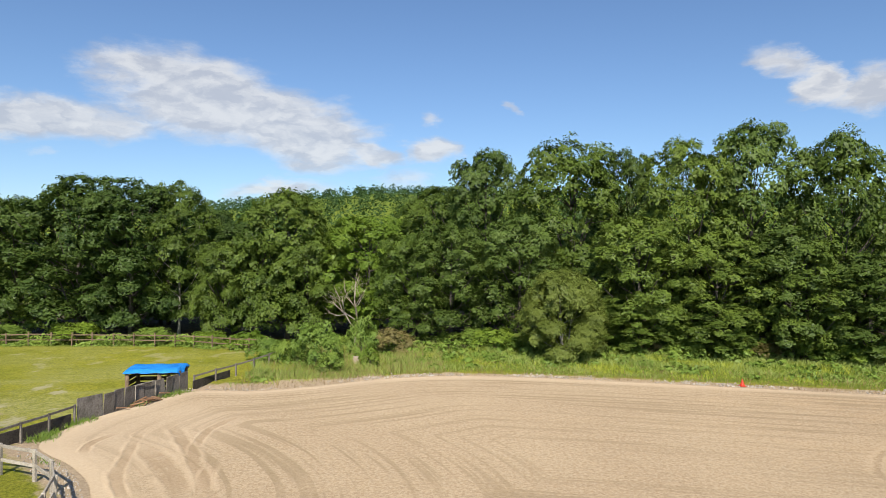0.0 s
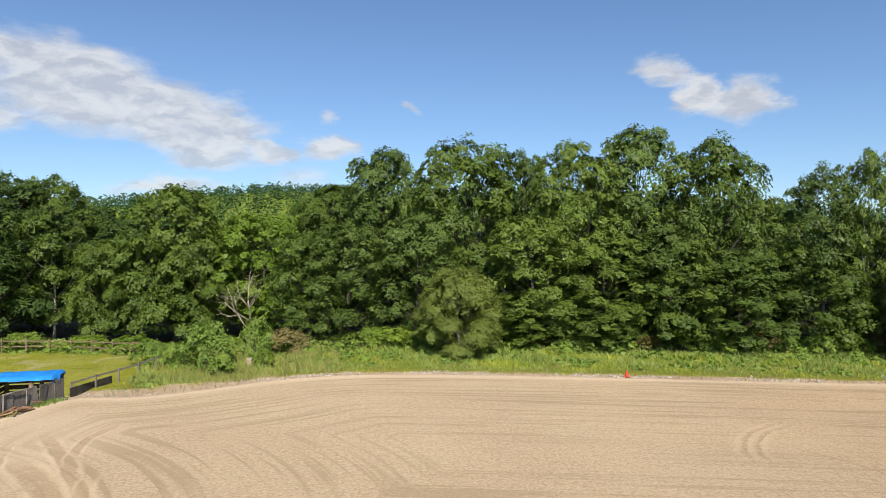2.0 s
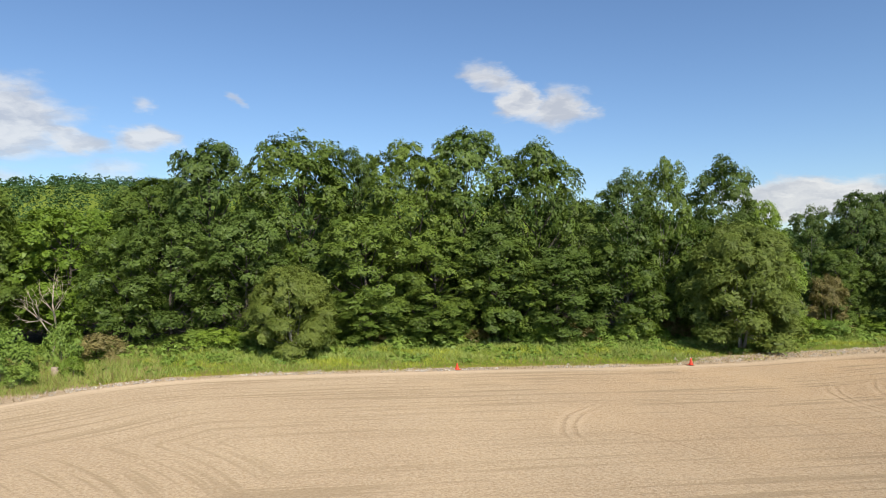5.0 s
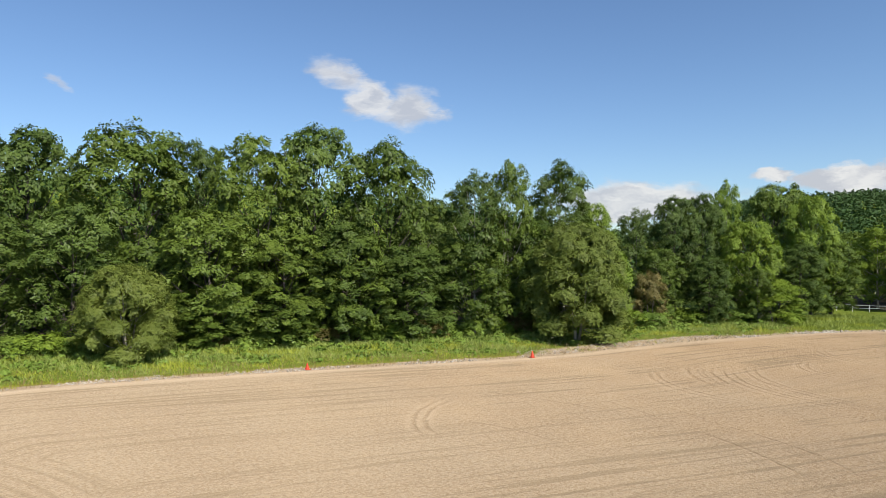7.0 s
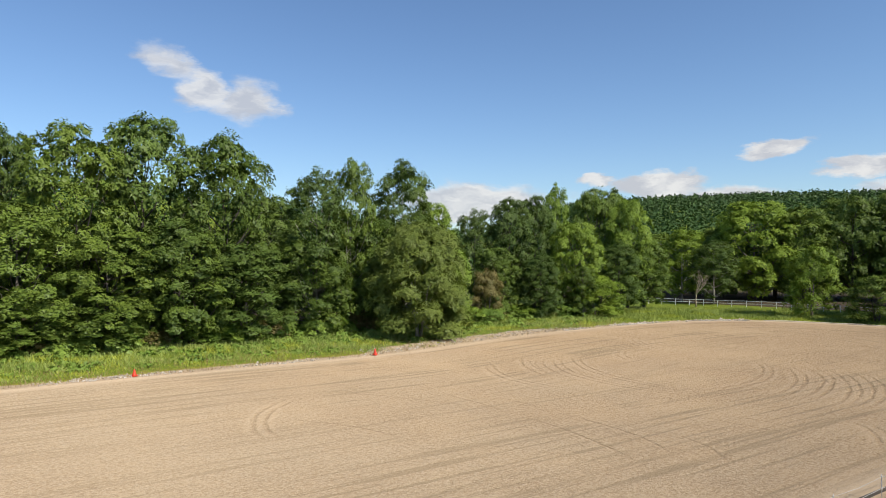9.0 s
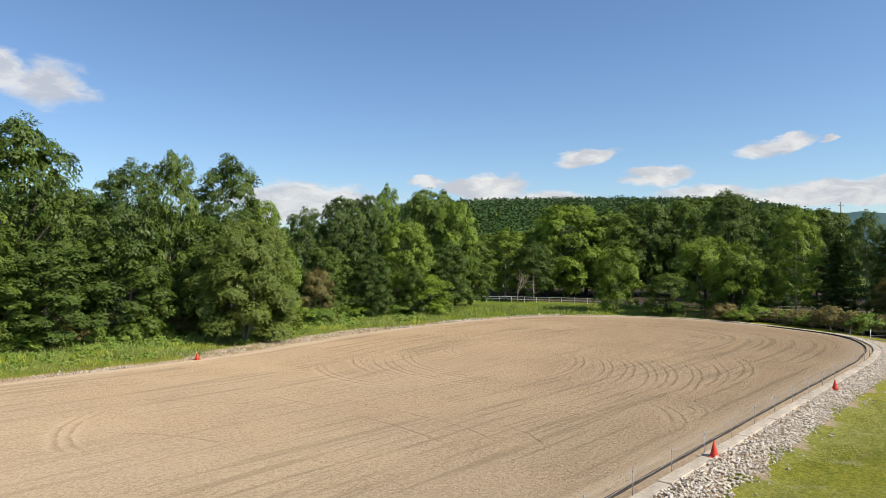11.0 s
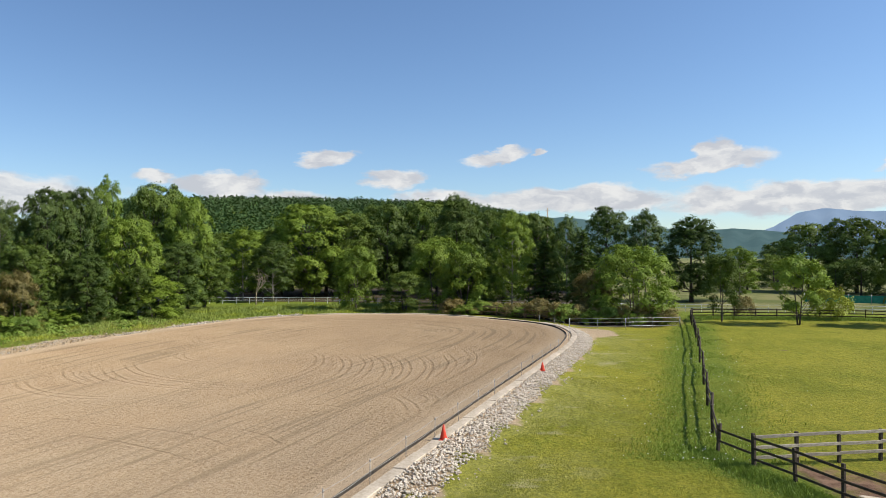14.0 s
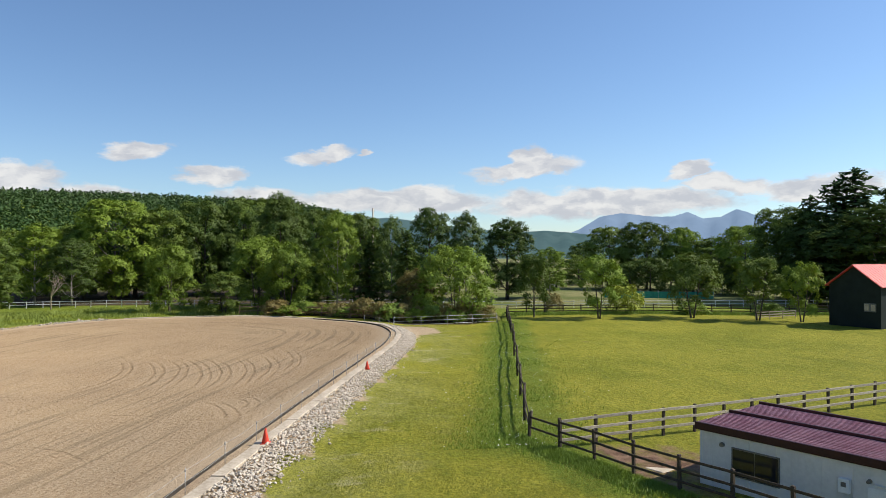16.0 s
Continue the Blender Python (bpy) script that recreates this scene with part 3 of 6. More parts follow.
    far = np.hypot(gx, gy)
    lush = np.maximum(lush, step(140, 190, far) * step(0.8, 2.0, ridge(np.degrees(np.arctan2(-gx, gy)))))
    litter = litter * step(170, 130, far)
    field = step(96, 102, gx) * step(-12, -18, gy)
    me = ob.data
    for name, values in (("loam", loam), ("dry", dry), ("litter", litter), ("field", field)):
        me.attributes.new(name, "FLOAT", "POINT").data.foreach_set("value", values.ravel().astype(np.float32))
    me.attributes.new("lush", "FLOAT", "POINT").data.foreach_set("value", lush.ravel().astype(np.float32))
    me.attributes.new("bare", "FLOAT", "POINT").data.foreach_set("value", bare.ravel().astype(np.float32))
    tagged(ob, "mown green pasture with dry and bare patches", "ground", kind="structure")


build_ground()


def build_arena():
    """The sand: a flat rim, and inside it a surface roughened by hooves and cut by wheel marks."""
    rim = [(x, y, -0.012) for x, y in OUTLINE]
    cell = 0.33
    xs, ys = np.arange(-18, 86.5, cell), np.arange(-6, 48, cell)
    gx, gy = np.meshgrid(xs, ys)
    r = np.random.default_rng(2)
    gx, gy = gx + r.uniform(-0.1, 0.1, gx.shape), gy + r.uniform(-0.1, 0.1, gy.shape)
    gap = arena_gap(gx, gy)
    z = r.uniform(0, 0.018, gx.shape)
    z = z * 0.7 + 0.3 * np.roll(z, 1, 1)
    z = (z + 0.012) * step(-0.3, -1.4, gap) - 0.009
    inside = gap < -0.3
    index = np.full(gx.shape, -1)
    index[inside] = np.arange(inside.sum()) + len(rim)
    a, b, c, d = index[:-1, :-1], index[:-1, 1:], index[1:, 1:], index[1:, :-1]
    full = (a >= 0) & (b >= 0) & (c >= 0) & (d >= 0)
    faces = [tuple(range(len(rim)))] + list(zip(a[full].tolist(), b[full].tolist(), c[full].tolist(), d[full].tolist()))
    verts = rim + list(zip(gx[inside].tolist(), gy[inside].tolist(), z[inside].tolist()))
    ob = sheet("riding_arena", verts, faces, SAND, smooth=True)
    for name, rim_value, values in (("gap", 0.0, gap),):
        ob.data.attributes.new(name, "FLOAT", "POINT").data.foreach_set("value", np.concatenate([np.full(len(rim), rim_value), values[inside]]).astype(np.float32))
    tagged(ob, "tan harrowed sand of an oval riding arena with wheel marks", "sand", kind="structure")


build_arena()

# ---- plants ----
rng = np.random.default_rng(7)


def unit(v):
    return v / np.maximum(np.linalg.norm(v, axis=-1, keepdims=True), 1e-9)


def leaf_mesh(name, centres, normals, size, mat, long=1.7, spread=0.26):
    """One mesh of single leaves: a pointed blade each, at the given centres, facing near the given normals."""
    n = len(centres)
    up = unit(normals + rng.normal(0, spread, (n, 3)))
    side = unit(np.cross(up, unit(rng.normal(0, 1, (n, 3)))))
    ahead = np.cross(side, up)
    s = (size * rng.uniform(0.65, 1.35, n))[:, None]
    verts = np.empty((n, 3, 3), np.float32)
    verts[:, 0] = centres - ahead * s * long * 0.45 + side * s * 0.5
    verts[:, 1] = centres + ahead * s * long * 0.55 - up * s * 0.25
    verts[:, 2] = centres - ahead * s * long * 0.45 - side * s * 0.5
    me = bpy.data.meshes.new(name)
    me.vertices.add(n * 3)
    me.vertices.foreach_set("co", verts.ravel())
    me.loops.add(n * 3)
    me.loops.foreach_set("vertex_index", np.arange(n * 3, dtype=np.int32))
    me.polygons.add(n)
    me.polygons.foreach_set("loop_start", np.arange(0, n * 3, 3, dtype=np.int32))
    me.update(calc_edges=True)
    me.materials.append(mat)
    return me


def spray_points(lobes, count, each, flat, reach):
    """Leaf places on flat sprays that cover the outer side of the lobes. lobes: rows of centre and three radii."""
    lobes = np.array(lobes, float)
    share = lobes[:, 3] * lobes[:, 5] + lobes[:, 3] ** 2
    many = count * 4
    pick = rng.choice(len(lobes), many, p=share / share.sum())
    d = unit(rng.normal(0, 1, (many, 3)) + np.array([0, 0, 0.5]))
    c = lobes[pick, :3] + d * lobes[pick, 3:6] * (rng.uniform(0.78, 1.1, many) + 0.22 * (rng.uniform(0, 1, many) > 0.86))[:, None]
    deep = np.linalg.norm((c[:, None] - lobes[None, :, :3]) / lobes[None, :, 3:6], axis=2)
    deep[np.arange(many), pick] = 9
    order = np.argsort(((deep.min(1) < 0.9) | (d[:, 2] < -0.35)) & (rng.uniform(0, 1, many) > 0.04), kind="stable")[:count]
    c, d = c[order], d[order]
    face = unit(d * 0.8 + np.array([0, 0, 0.45]) + rng.normal(0, 0.2, (count, 3)))
    a = unit(np.cross(face, rng.normal(0, 1, (count, 3))))
    b = np.cross(face, a)
    r = reach * rng.uniform(0.6, 1.4, count)
    k = np.repeat(np.arange(count), each)
    ang, rad = rng.uniform(0, math.tau, len(k)), np.sqrt(rng.uniform(0, 1, len(k)))
    lift = rng.normal(0, flat, len(k)) - 0.16 * rad**2
    p = c[k] + (a[k] * (np.cos(ang) * rad)[:, None] + b[k] * (np.sin(ang) * rad)[:, None] + face[k] * lift[:, None]) * r[k][:, None]
    return p, face[k] + 0.25 * unit(p - c[k])


def trunk_mesh(name, height, girth, lobes, mat, stems=1, lean=0.03, top=0.8, twigs=2):
    """A tapered trunk with limbs that reach into the lobes."""
    bm = bmesh.new()
    spines = []
    for s in range(stems):
        a = s * math.tau / max(stems, 1) + 0.4
        off = 0.0 if stems == 1 else girth * 1.3
        pts, rad = [], []
        for k in range(7):
            u = k / 6
            wob = 0.12 * height * lean * math.sin(3 * u + s)
            pts.append(Vector((math.cos(a) * (off + height * 0.12 * u * (stems > 1)) + wob, math.sin(a) * (off + height * 0.12 * u * (stems > 1)) - wob, u * height * top - 0.15)))
            rad.append(girth * (1.25 if k == 0 else 1) * (1 - 0.85 * u))
        tube(bm, pts, rad, 8)
        spines.append(pts)
    for i, lobe in enumerate(lobes):
        spine = spines[i % stems]
        c = Vector(lobe[:3])
        want = max(0.12 * height, c.z - 0.55 * math.hypot(c.x, c.y) - 0.08 * height)
        root = min(spine, key=lambda p: abs(p.z - want))
        mid = root.lerp(c, 0.5) + Vector((0, 0, -0.03 * height))
        g = girth * 0.42 * (1 - 0.5 * root.z / height)
        tube(bm, [root, mid, c, c + (c - mid) * 0.5], [g, g * 0.7, g * 0.38, g * 0.1], 5)
        for j in range(twigs):
            tip = c + Vector(rng.normal(0, 1, 3)).normalized() * lobe[3] * 0.8
            tube(bm, [mid.lerp(c, 0.6), mid.lerp(tip, 0.75), tip], [g * 0.35, g * 0.22, g * 0.06], 4)
    me = bpy.data.meshes.new(name)
    bm.to_mesh(me)
    bm.free()
    me.materials.append(mat)
    return me


def round_lobes(height, radius, base, count, fill=0.4, peak=0.5):
    """Lobes of a broad crown: wide low or in the middle, rounded on top."""
    out = []
    for i in range(count):
        u = (i + 0.5) / count
        z = height * (base + (0.93 - base) * u)
        v = (z / height - base) / (1 - base)
        r = radius * (1 - abs((v - peak) / (1.15 - peak if v > peak else peak + 0.35)) ** (2.2 if v > peak else 2.4))
        a = i * 2.4 + rng.uniform(-0.4, 0.4)
        lr = radius * fill * rng.uniform(0.75, 1.2) * (0.6 + 0.4 * r / radius)
        q = max(0.0, r - lr * 0.75)
        out.append((math.cos(a) * q, math.sin(a) * q, z, lr, lr, lr * rng.uniform(0.6, 0.85)))
    out.append((0, 0, height * 0.9, radius * fill * 0.8, radius * fill * 0.8, height * 0.09))
    for k in range(4):
        a, lr = k * 1.57 + rng.uniform(0, 0.9), radius * fill * rng.uniform(0.8, 1.05)
        q = radius * rng.uniform(0.25, 0.42)
        out.append((math.cos(a) * q, math.sin(a) * q, height * rng.uniform(0.75, 0.86), lr, lr, lr * 0.85))
    out.append((0, 0, height * (0.62 + base * 0.1), radius * 0.72, radius * 0.72, height * 0.29))
    return out


class Kind:
    """A kind of tree or shrub, built once at its own height and radius."""

    def __init__(self, name, height, radius, trunk, crown):
        self.name, self.height, self.radius, self.trunk, self.crown = name, height, radius, trunk, crown


def broadleaf(name, height, radius, lobes, sprays, each, leaf, mat, bark, girth, flat=0.14, reach=0.95, stems=1, top=0.8, long=1.7, bare=True):
    trunk = trunk_mesh("trunk", height, girth, lobes[:: 1 if bare else 3], bark, stems, top=top, twigs=1 if bare else 0)
    p, f = spray_points(lobes, sprays, each, flat, reach)
    rows = np.repeat(np.array(lobes, float), 56 if bare else 22, axis=0)
    d = unit(rng.normal(0, 1, (len(rows), 3)))
    inner = rows[:, :3] + d * rows[:, 3:6] * rng.uniform(0.1, 0.66, len(rows))[:, None]
    size = np.concatenate([np.full(len(p), leaf), np.minimum(rows[:, 3] * 0.2, 0.32)])
    p, f = np.concatenate([p, inner]), np.concatenate([f, d + np.array([0, 0, 0.4])])
    keep = p[:, 2] > 0.08 + size * 0.6 * (size > leaf)
    return Kind(name, height, radius, trunk, leaf_mesh("crown", p[keep], f[keep], size[keep], mat, long))


def plant(kind, x, y, height, radius, label, category="tree", group="", mat=None, name=""):
    z = float(level(x, y))
    s = radius / kind.radius
    ob = empty(name or kind.name, Matrix.LocRotScale((x, y, z - 0.03), Euler((0, 0, rng.uniform(0, math.tau))), (s, s, height / kind.height)), label=label, category=category, group=group)
    for part_name, me in (("trunk", kind.trunk), ("crown", kind.crown)):
        o = new(part_name, me)
        o.parent = ob
    return ob


ALDER = [broadleaf("broadleaf_tree", 16, 5, round_lobes(16, 5, b, 32, 0.36, 0.45), 480, 44, 0.16, m, BARK, 0.26, reach=0.62, flat=0.16) for m, b in ((LEAF, 0.1), (LEAF_DARK, 0.12), (LEAF, 0.12))]
OAK = [broadleaf("broadleaf_tree", 13, 5, round_lobes(13, 5, 0.1, 28, 0.38, 0.45), 460, 44, 0.16, m, BARK, 0.24, reach=0.62, flat=0.16) for m in (LEAF_LIGHT, LEAF)]
AIRY = [broadleaf("airy_tree", 16, 4, round_lobes(16, 4, 0.12, 28, 0.34, 0.55), 420, 40, 0.145, m, PALE_BARK, 0.15, reach=0.55, flat=0.2) for m in (LEAF, LEAF_DARK, LEAF_LIGHT)]
WILLOW = broadleaf("willow_tree", 9, 4, round_lobes(9, 4, 0.05, 26, 0.38, 0.35), 950, 44, 0.09, LEAF_WILLOW, PALE_BARK, 0.11, reach=0.5, flat=0.35, stems=3, long=3.2)
SMALL = [broadleaf("small_tree", 7, 3, round_lobes(7, 3, 0.07, 18, 0.32, 0.42), 230, 46, 0.115, m, BARK, 0.1, reach=0.5, flat=0.2, stems=2) for m in (LEAF, LEAF_LIGHT, RUST_LEAF)]
ROUND = broadleaf("small_tree", 9, 5.5, round_lobes(9, 5.5, 0.04, 34, 0.3, 0.32), 480, 44, 0.125, LEAF_LIGHT, BARK, 0.1, reach=0.55, flat=0.2, stems=3)
POPLAR = broadleaf("dark_tree", 16, 4, round_lobes(16, 4, 0.1, 26, 0.4, 0.4), 520, 46, 0.155, LEAF_DARK, BARK, 0.28, reach=0.58, flat=0.25)
YOUNG = [broadleaf("young_tree", 6, 2.5, round_lobes(6, 2.5, 0.2, 14, 0.28, 0.5), 160, 36, 0.12, m, BARK, 0.08, reach=0.45, flat=0.22, stems=2) for m in (LEAF, LEAF_LIGHT)]
BUSH = [broadleaf("bush", 2, 1.6, round_lobes(2, 1.6, 0.1, 11, 0.36, 0.3), 96, 28, 0.1, m, BARK, 0.03, reach=0.33, flat=0.25, stems=2, top=0.6, bare=False) for m in (WEED, LEAF_LIGHT, RUST_LEAF, BANK_YELLOW)]
FAR = [broadleaf("distant_tree", 15, 6, round_lobes(15, 6, 0.08, 16, 0.36, 0.45), 170, 30, 0.28, m, BARK, 0.3, reach=1.1, flat=0.2, bare=False) for m in (FAR_LEAF, LEAF, LEAF_DARK)]


def conifer(name, height, radius, branches, mat):
    """A larch or pine: drooping branches at uneven heights on a straight trunk."""
    bm = bmesh.new()
    tube(bm, [(0, 0, -0.15), (0.05, 0, height * 0.5), (0, 0, height * 0.99)], [0.22, 0.13, 0.02], 7)
    pts, nrm = [], []
    for k in range(branches):
        u = ((k + rng.uniform(0, 1)) / branches) ** 1.1
        z = height * (0.14 + 0.85 * u)
        a = k * 2.4 + rng.uniform(-0.5, 0.5)
        r = radius * (1 - u) ** 0.62 * rng.uniform(0.3, 1.3) + 0.2
        tip = np.array([math.cos(a) * r, math.sin(a) * r, z - r * rng.uniform(-0.05, 0.35)])
        tube(bm, [(0, 0, z), tuple(tip * np.array([0.5, 0.5, 0]) + np.array([0, 0, z - 0.03 * r])), tuple(tip)], [0.035, 0.025, 0.006], 4)
        m = int(13 + 19 * r)
        s = rng.uniform(0.12, 1.0, m)
        p = np.array([0, 0, z]) + (tip - np.array([0, 0, z])) * s[:, None]
        across = np.array([-math.sin(a), math.cos(a), 0])
        p += across * (rng.normal(0, 0.26, m) * (1.15 - s) * r * 0.7)[:, None] + rng.normal(0, 0.09, (m, 3))
        pts.append(p)
        nrm.append(np.tile([0.3 * math.cos(a), 0.3 * math.sin(a), 1.0], (m, 1)))
    trunk = bpy.data.meshes.new("trunk")
    bm.to_mesh(trunk)
    bm.free()
    trunk.materials.append(BARK)
    return Kind(name, height, radius, trunk, leaf_mesh("crown", np.concatenate(pts), np.concatenate(nrm), 0.2, mat, 2.4, 0.5))


LARCH = conifer("larch_tree", 15, 3.4, 92, NEEDLES)
PINE = conifer("pine_tree", 12, 2.8, 95, LEAF_DARK)

# ---- trees, by their place, height and crown radius ----
def trees(kind, label, *places):
    for x, y, height, radius in places:
        plant(kind, x, y, height, radius, label)


trees(ALDER[1], "dark green broadleaf tree standing behind others",
      (-53.1, 75.8, 17.2, 7.1), (-26.7, 81.7, 14.5, 5.9), (4.4, 69.9, 18.9, 5.1), (17.7, 65.7, 18.4, 3.4), (27.5, 53.9, 10.5, 4.2), (13.8, 60.4, 8.8, 3.1), (41.0, 62.7, 14.1, 4.4), (32.6, 52.0, 8.4, 4.3))
trees(ALDER[1], "tall broadleaf tree with dense green foliage at the wood's edge",
      (-47.0, 75.0, 15.6, 5.8), (-40.3, 75.4, 17.8, 7.0), (-34.2, 75.1, 17.7, 6.2), (0.8, 62.0, 10.8, 3.9), (6.8, 60.6, 11.7, 4.1), (26.4, 58.3, 19.6, 4.8))
trees(AIRY[0], "tall airy tree with open crown and pale stems",
      (-29.5, 76.5, 17.9, 4.2), (42.2, 49.3, 16.8, 2.6))
trees(OAK[1], "broadleaf tree in fresh yellow-green leaf at the wood's edge",
      (-23.8, 73.8, 10.8, 3.3), (-17.1, 75.1, 16.4, 5.6))
trees(OAK[1], "tall broadleaf tree with dense green foliage at the wood's edge",
      (-20.3, 74.3, 12.3, 4.1), (-14.7, 74.1, 11.4, 4.0), (-2.6, 64.0, 10.1, 4.1), (16.3, 56.7, 4.7, 3.9), (22.2, 55.2, 4.5, 3.8), (38.9, 50.7, 8.9, 4.1))
trees(OAK[0], "broadleaf tree in fresh yellow-green leaf at the wood's edge",
      (-8.1, 75.6, 12.9, 5.6))
trees(ALDER[2], "tall broadleaf tree with dense green foliage at the wood's edge",
      (-0.9, 76.0, 15.9, 4.7), (21.1, 58.3, 18.2, 4.5), (22.2, 55.2, 10.1, 4.3))
trees(ALDER[0], "tall broadleaf tree with dense green foliage at the wood's edge",
      (12.1, 64.9, 19.2, 5.7), (31.8, 54.4, 18.2, 4.5), (16.4, 57.2, 11.5, 4.7), (28.4, 53.3, 9.4, 3.7), (45.6, 50.2, 11.2, 4.4))
trees(WILLOW, "bushy grey-green willow tree on the weedy bank",
      (9.6, 54.2, 7.0, 3.3), (45.2, 43.3, 10.5, 4.6))
trees(AIRY[1], "tall airy tree with open crown and pale stems",
      (38.8, 50.1, 15.3, 3.2), (49.7, 49.9, 17.1, 3.7))
trees(ALDER[0], "distant dark tree beyond the pasture",
      (142.2, -83.1, 12.0, 7.9), (102.5, -76.3, 15.4, 5.9))
trees(POPLAR, "distant dark tree beyond the pasture",
      (93.9, -77.6, 12.9, 7.5), (98.6, -76.4, 13.6, 6.3), (89.5, -79.6, 15.6, 6.7))
trees(YOUNG[1], "small tree in bright yellow-green leaf",
      (81.3, -32.6, 8.0, 3.1))
trees(YOUNG[0], "small multi-stemmed tree with light green leaves",
      (80.1, -44.5, 8.3, 3.5), (76.2, -51.0, 7.7, 2.9))
trees(YOUNG[1], "small multi-stemmed tree with light green leaves",
      (73.5, -54.9, 7.1, 2.5))
trees(OAK[1], "distant dark tree beyond the pasture",
      (152.0, -63.1, 14.7, 6.4), (148.7, -70.7, 15.7, 6.6), (109.4, -78.6, 16.6, 6.6))
trees(OAK[0], "distant dark tree beyond the pasture",
      (145.3, -77.3, 14.3, 5.4), (125.9, -81.0, 14.0, 6.1))
trees(LARCH, "tall dark larch behind the barn",
      (101.1, -81.4, 20.3, 8.4), (97.8, -82.3, 22.1, 9.3), (94.8, -85.7, 18.7, 7.5), (104.9, -79.7, 18.2, 6.4))
trees(ALDER[1], "distant dark tree beyond the pasture",
      (177.8, -65.6, 11.2, 4.8))
trees(OAK[0], "broadleaf tree in fresh yellow-green leaf at the wood's edge",
      (56.2, 51.8, 13.2, 2.9), (73.6, 43.5, 11.4, 3.3), (89.0, 44.3, 15.4, 3.6), (116.2, 35.5, 16.3, 6.6))
trees(SMALL[1], "small multi-stemmed tree with light green leaves",
      (54.4, 47.9, 8.8, 2.7), (73.9, 40.8, 5.0, 3.4), (92.0, 21.4, 8.8, 3.3), (95.9, 10.9, 10.2, 3.6), (90.3, 6.3, 9.4, 3.4))
trees(AIRY[1], "tall airy tree with dark open crown and pale stems",
      (66.4, 53.7, 13.0, 2.7), (104.8, 37.9, 9.7, 3.5), (90.3, -7.2, 12.6, 2.2), (135.2, -25.6, 16.7, 3.8))
trees(SMALL[2], "small tree with sparse rusty brown leaves",
      (60.3, 47.0, 5.8, 1.9), (85.0, -10.0, 6.1, 2.7))
trees(ALDER[1], "dark green broadleaf tree standing behind others",
      (69.1, 50.3, 14.5, 3.4), (72.5, 48.8, 14.8, 2.9), (138.4, -18.6, 17.1, 5.4))
trees(AIRY[2], "tall airy tree with light open crown and pale stems",
      (80.7, 50.9, 17.4, 2.0), (106.9, 43.7, 12.0, 4.0), (92.6, 0.0, 13.6, 2.9), (121.6, -38.9, 9.4, 3.3))
trees(POPLAR, "tall dark green tree with dense crown",
      (66.3, 43.8, 7.5, 2.4), (82.3, 42.1, 9.1, 3.1), (101.2, 8.2, 16.5, 3.8), (117.9, -29.9, 14.5, 4.7))
trees(OAK[1], "broadleaf tree with rounded green crown in the wood",
      (90.5, 50.0, 17.6, 4.6), (118.5, 41.3, 12.6, 4.7), (125.4, 23.3, 17.1, 5.8), (128.4, 17.1, 17.9, 5.9), (117.5, 3.6, 15.3, 4.6), (113.5, -3.7, 14.3, 4.6))
trees(ALDER[0], "tall broadleaf tree with dense green foliage at the wood's edge",
      (90.0, 42.3, 9.6, 3.8), (119.9, 29.6, 15.4, 5.1), (100.5, 1.4, 8.2, 3.3))
trees(ALDER[2], "low broadleaf tree with dense green foliage",
      (63.2, 48.1, 8.3, 3.0), (94.4, 4.7, 6.5, 3.1))
trees(AIRY[0], "thin airy tree with pale stems in the wood",
      (71.4, 41.2, 6.3, 1.7))
trees(SMALL[0], "small multi-stemmed tree with green leaves beyond the arena",
      (89.4, 14.2, 5.3, 3.2))
trees(PINE, "dark pine tree with drooping branches",
      (91.5, -4.3, 9.3, 3.3), (89.1, -9.1, 10.9, 3.0))
trees(YOUNG[0], "thin small tree with sparse leaves",
      (84.1, -25.0, 8.2, 2.3))
trees(ROUND, "wide round tree in light green leaf down to the ground",
      (82.4, -14.4, 9.1, 5.2))


def woods_behind():
    """The inner wood behind the edge, where single trees are half hidden."""
    r = np.random.default_rng(3)
    for k in range(44):
        u = r.uniform(0, 1)
        x = -52 + 122 * u
        edge = np.interp(x, [-52, -20, 0, 20, 40, 60, 80], [82, 82, 78, 72, 68, 60, 54])
        y = edge + r.uniform(0, 22)
        tall = np.interp(x, [-52, -22, -4, 6, 28, 36, 46, 60, 75], [13, 13, 12.5, 15, 16, 13, 13.5, 11, 12]) * r.uniform(0.82, 1.0)
        if 31 < x < 37 and y < 75:
            tall *= 0.7
        plant(FAR[k % 3], x, y, tall, r.uniform(3.8, 5.2), "broadleaf tree deep in the wood behind its edge", group="inner wood")
    for k in range(20):
        y = -8 + 66 * (k + r.uniform(0, 1)) / 20
        plant(FAR[k % 3], 122 + r.uniform(0, 14), y, r.uniform(10.5, 13), r.uniform(4, 5.5), "broadleaf tree in the wood beyond the white fence", group="inner wood")


woods_behind()


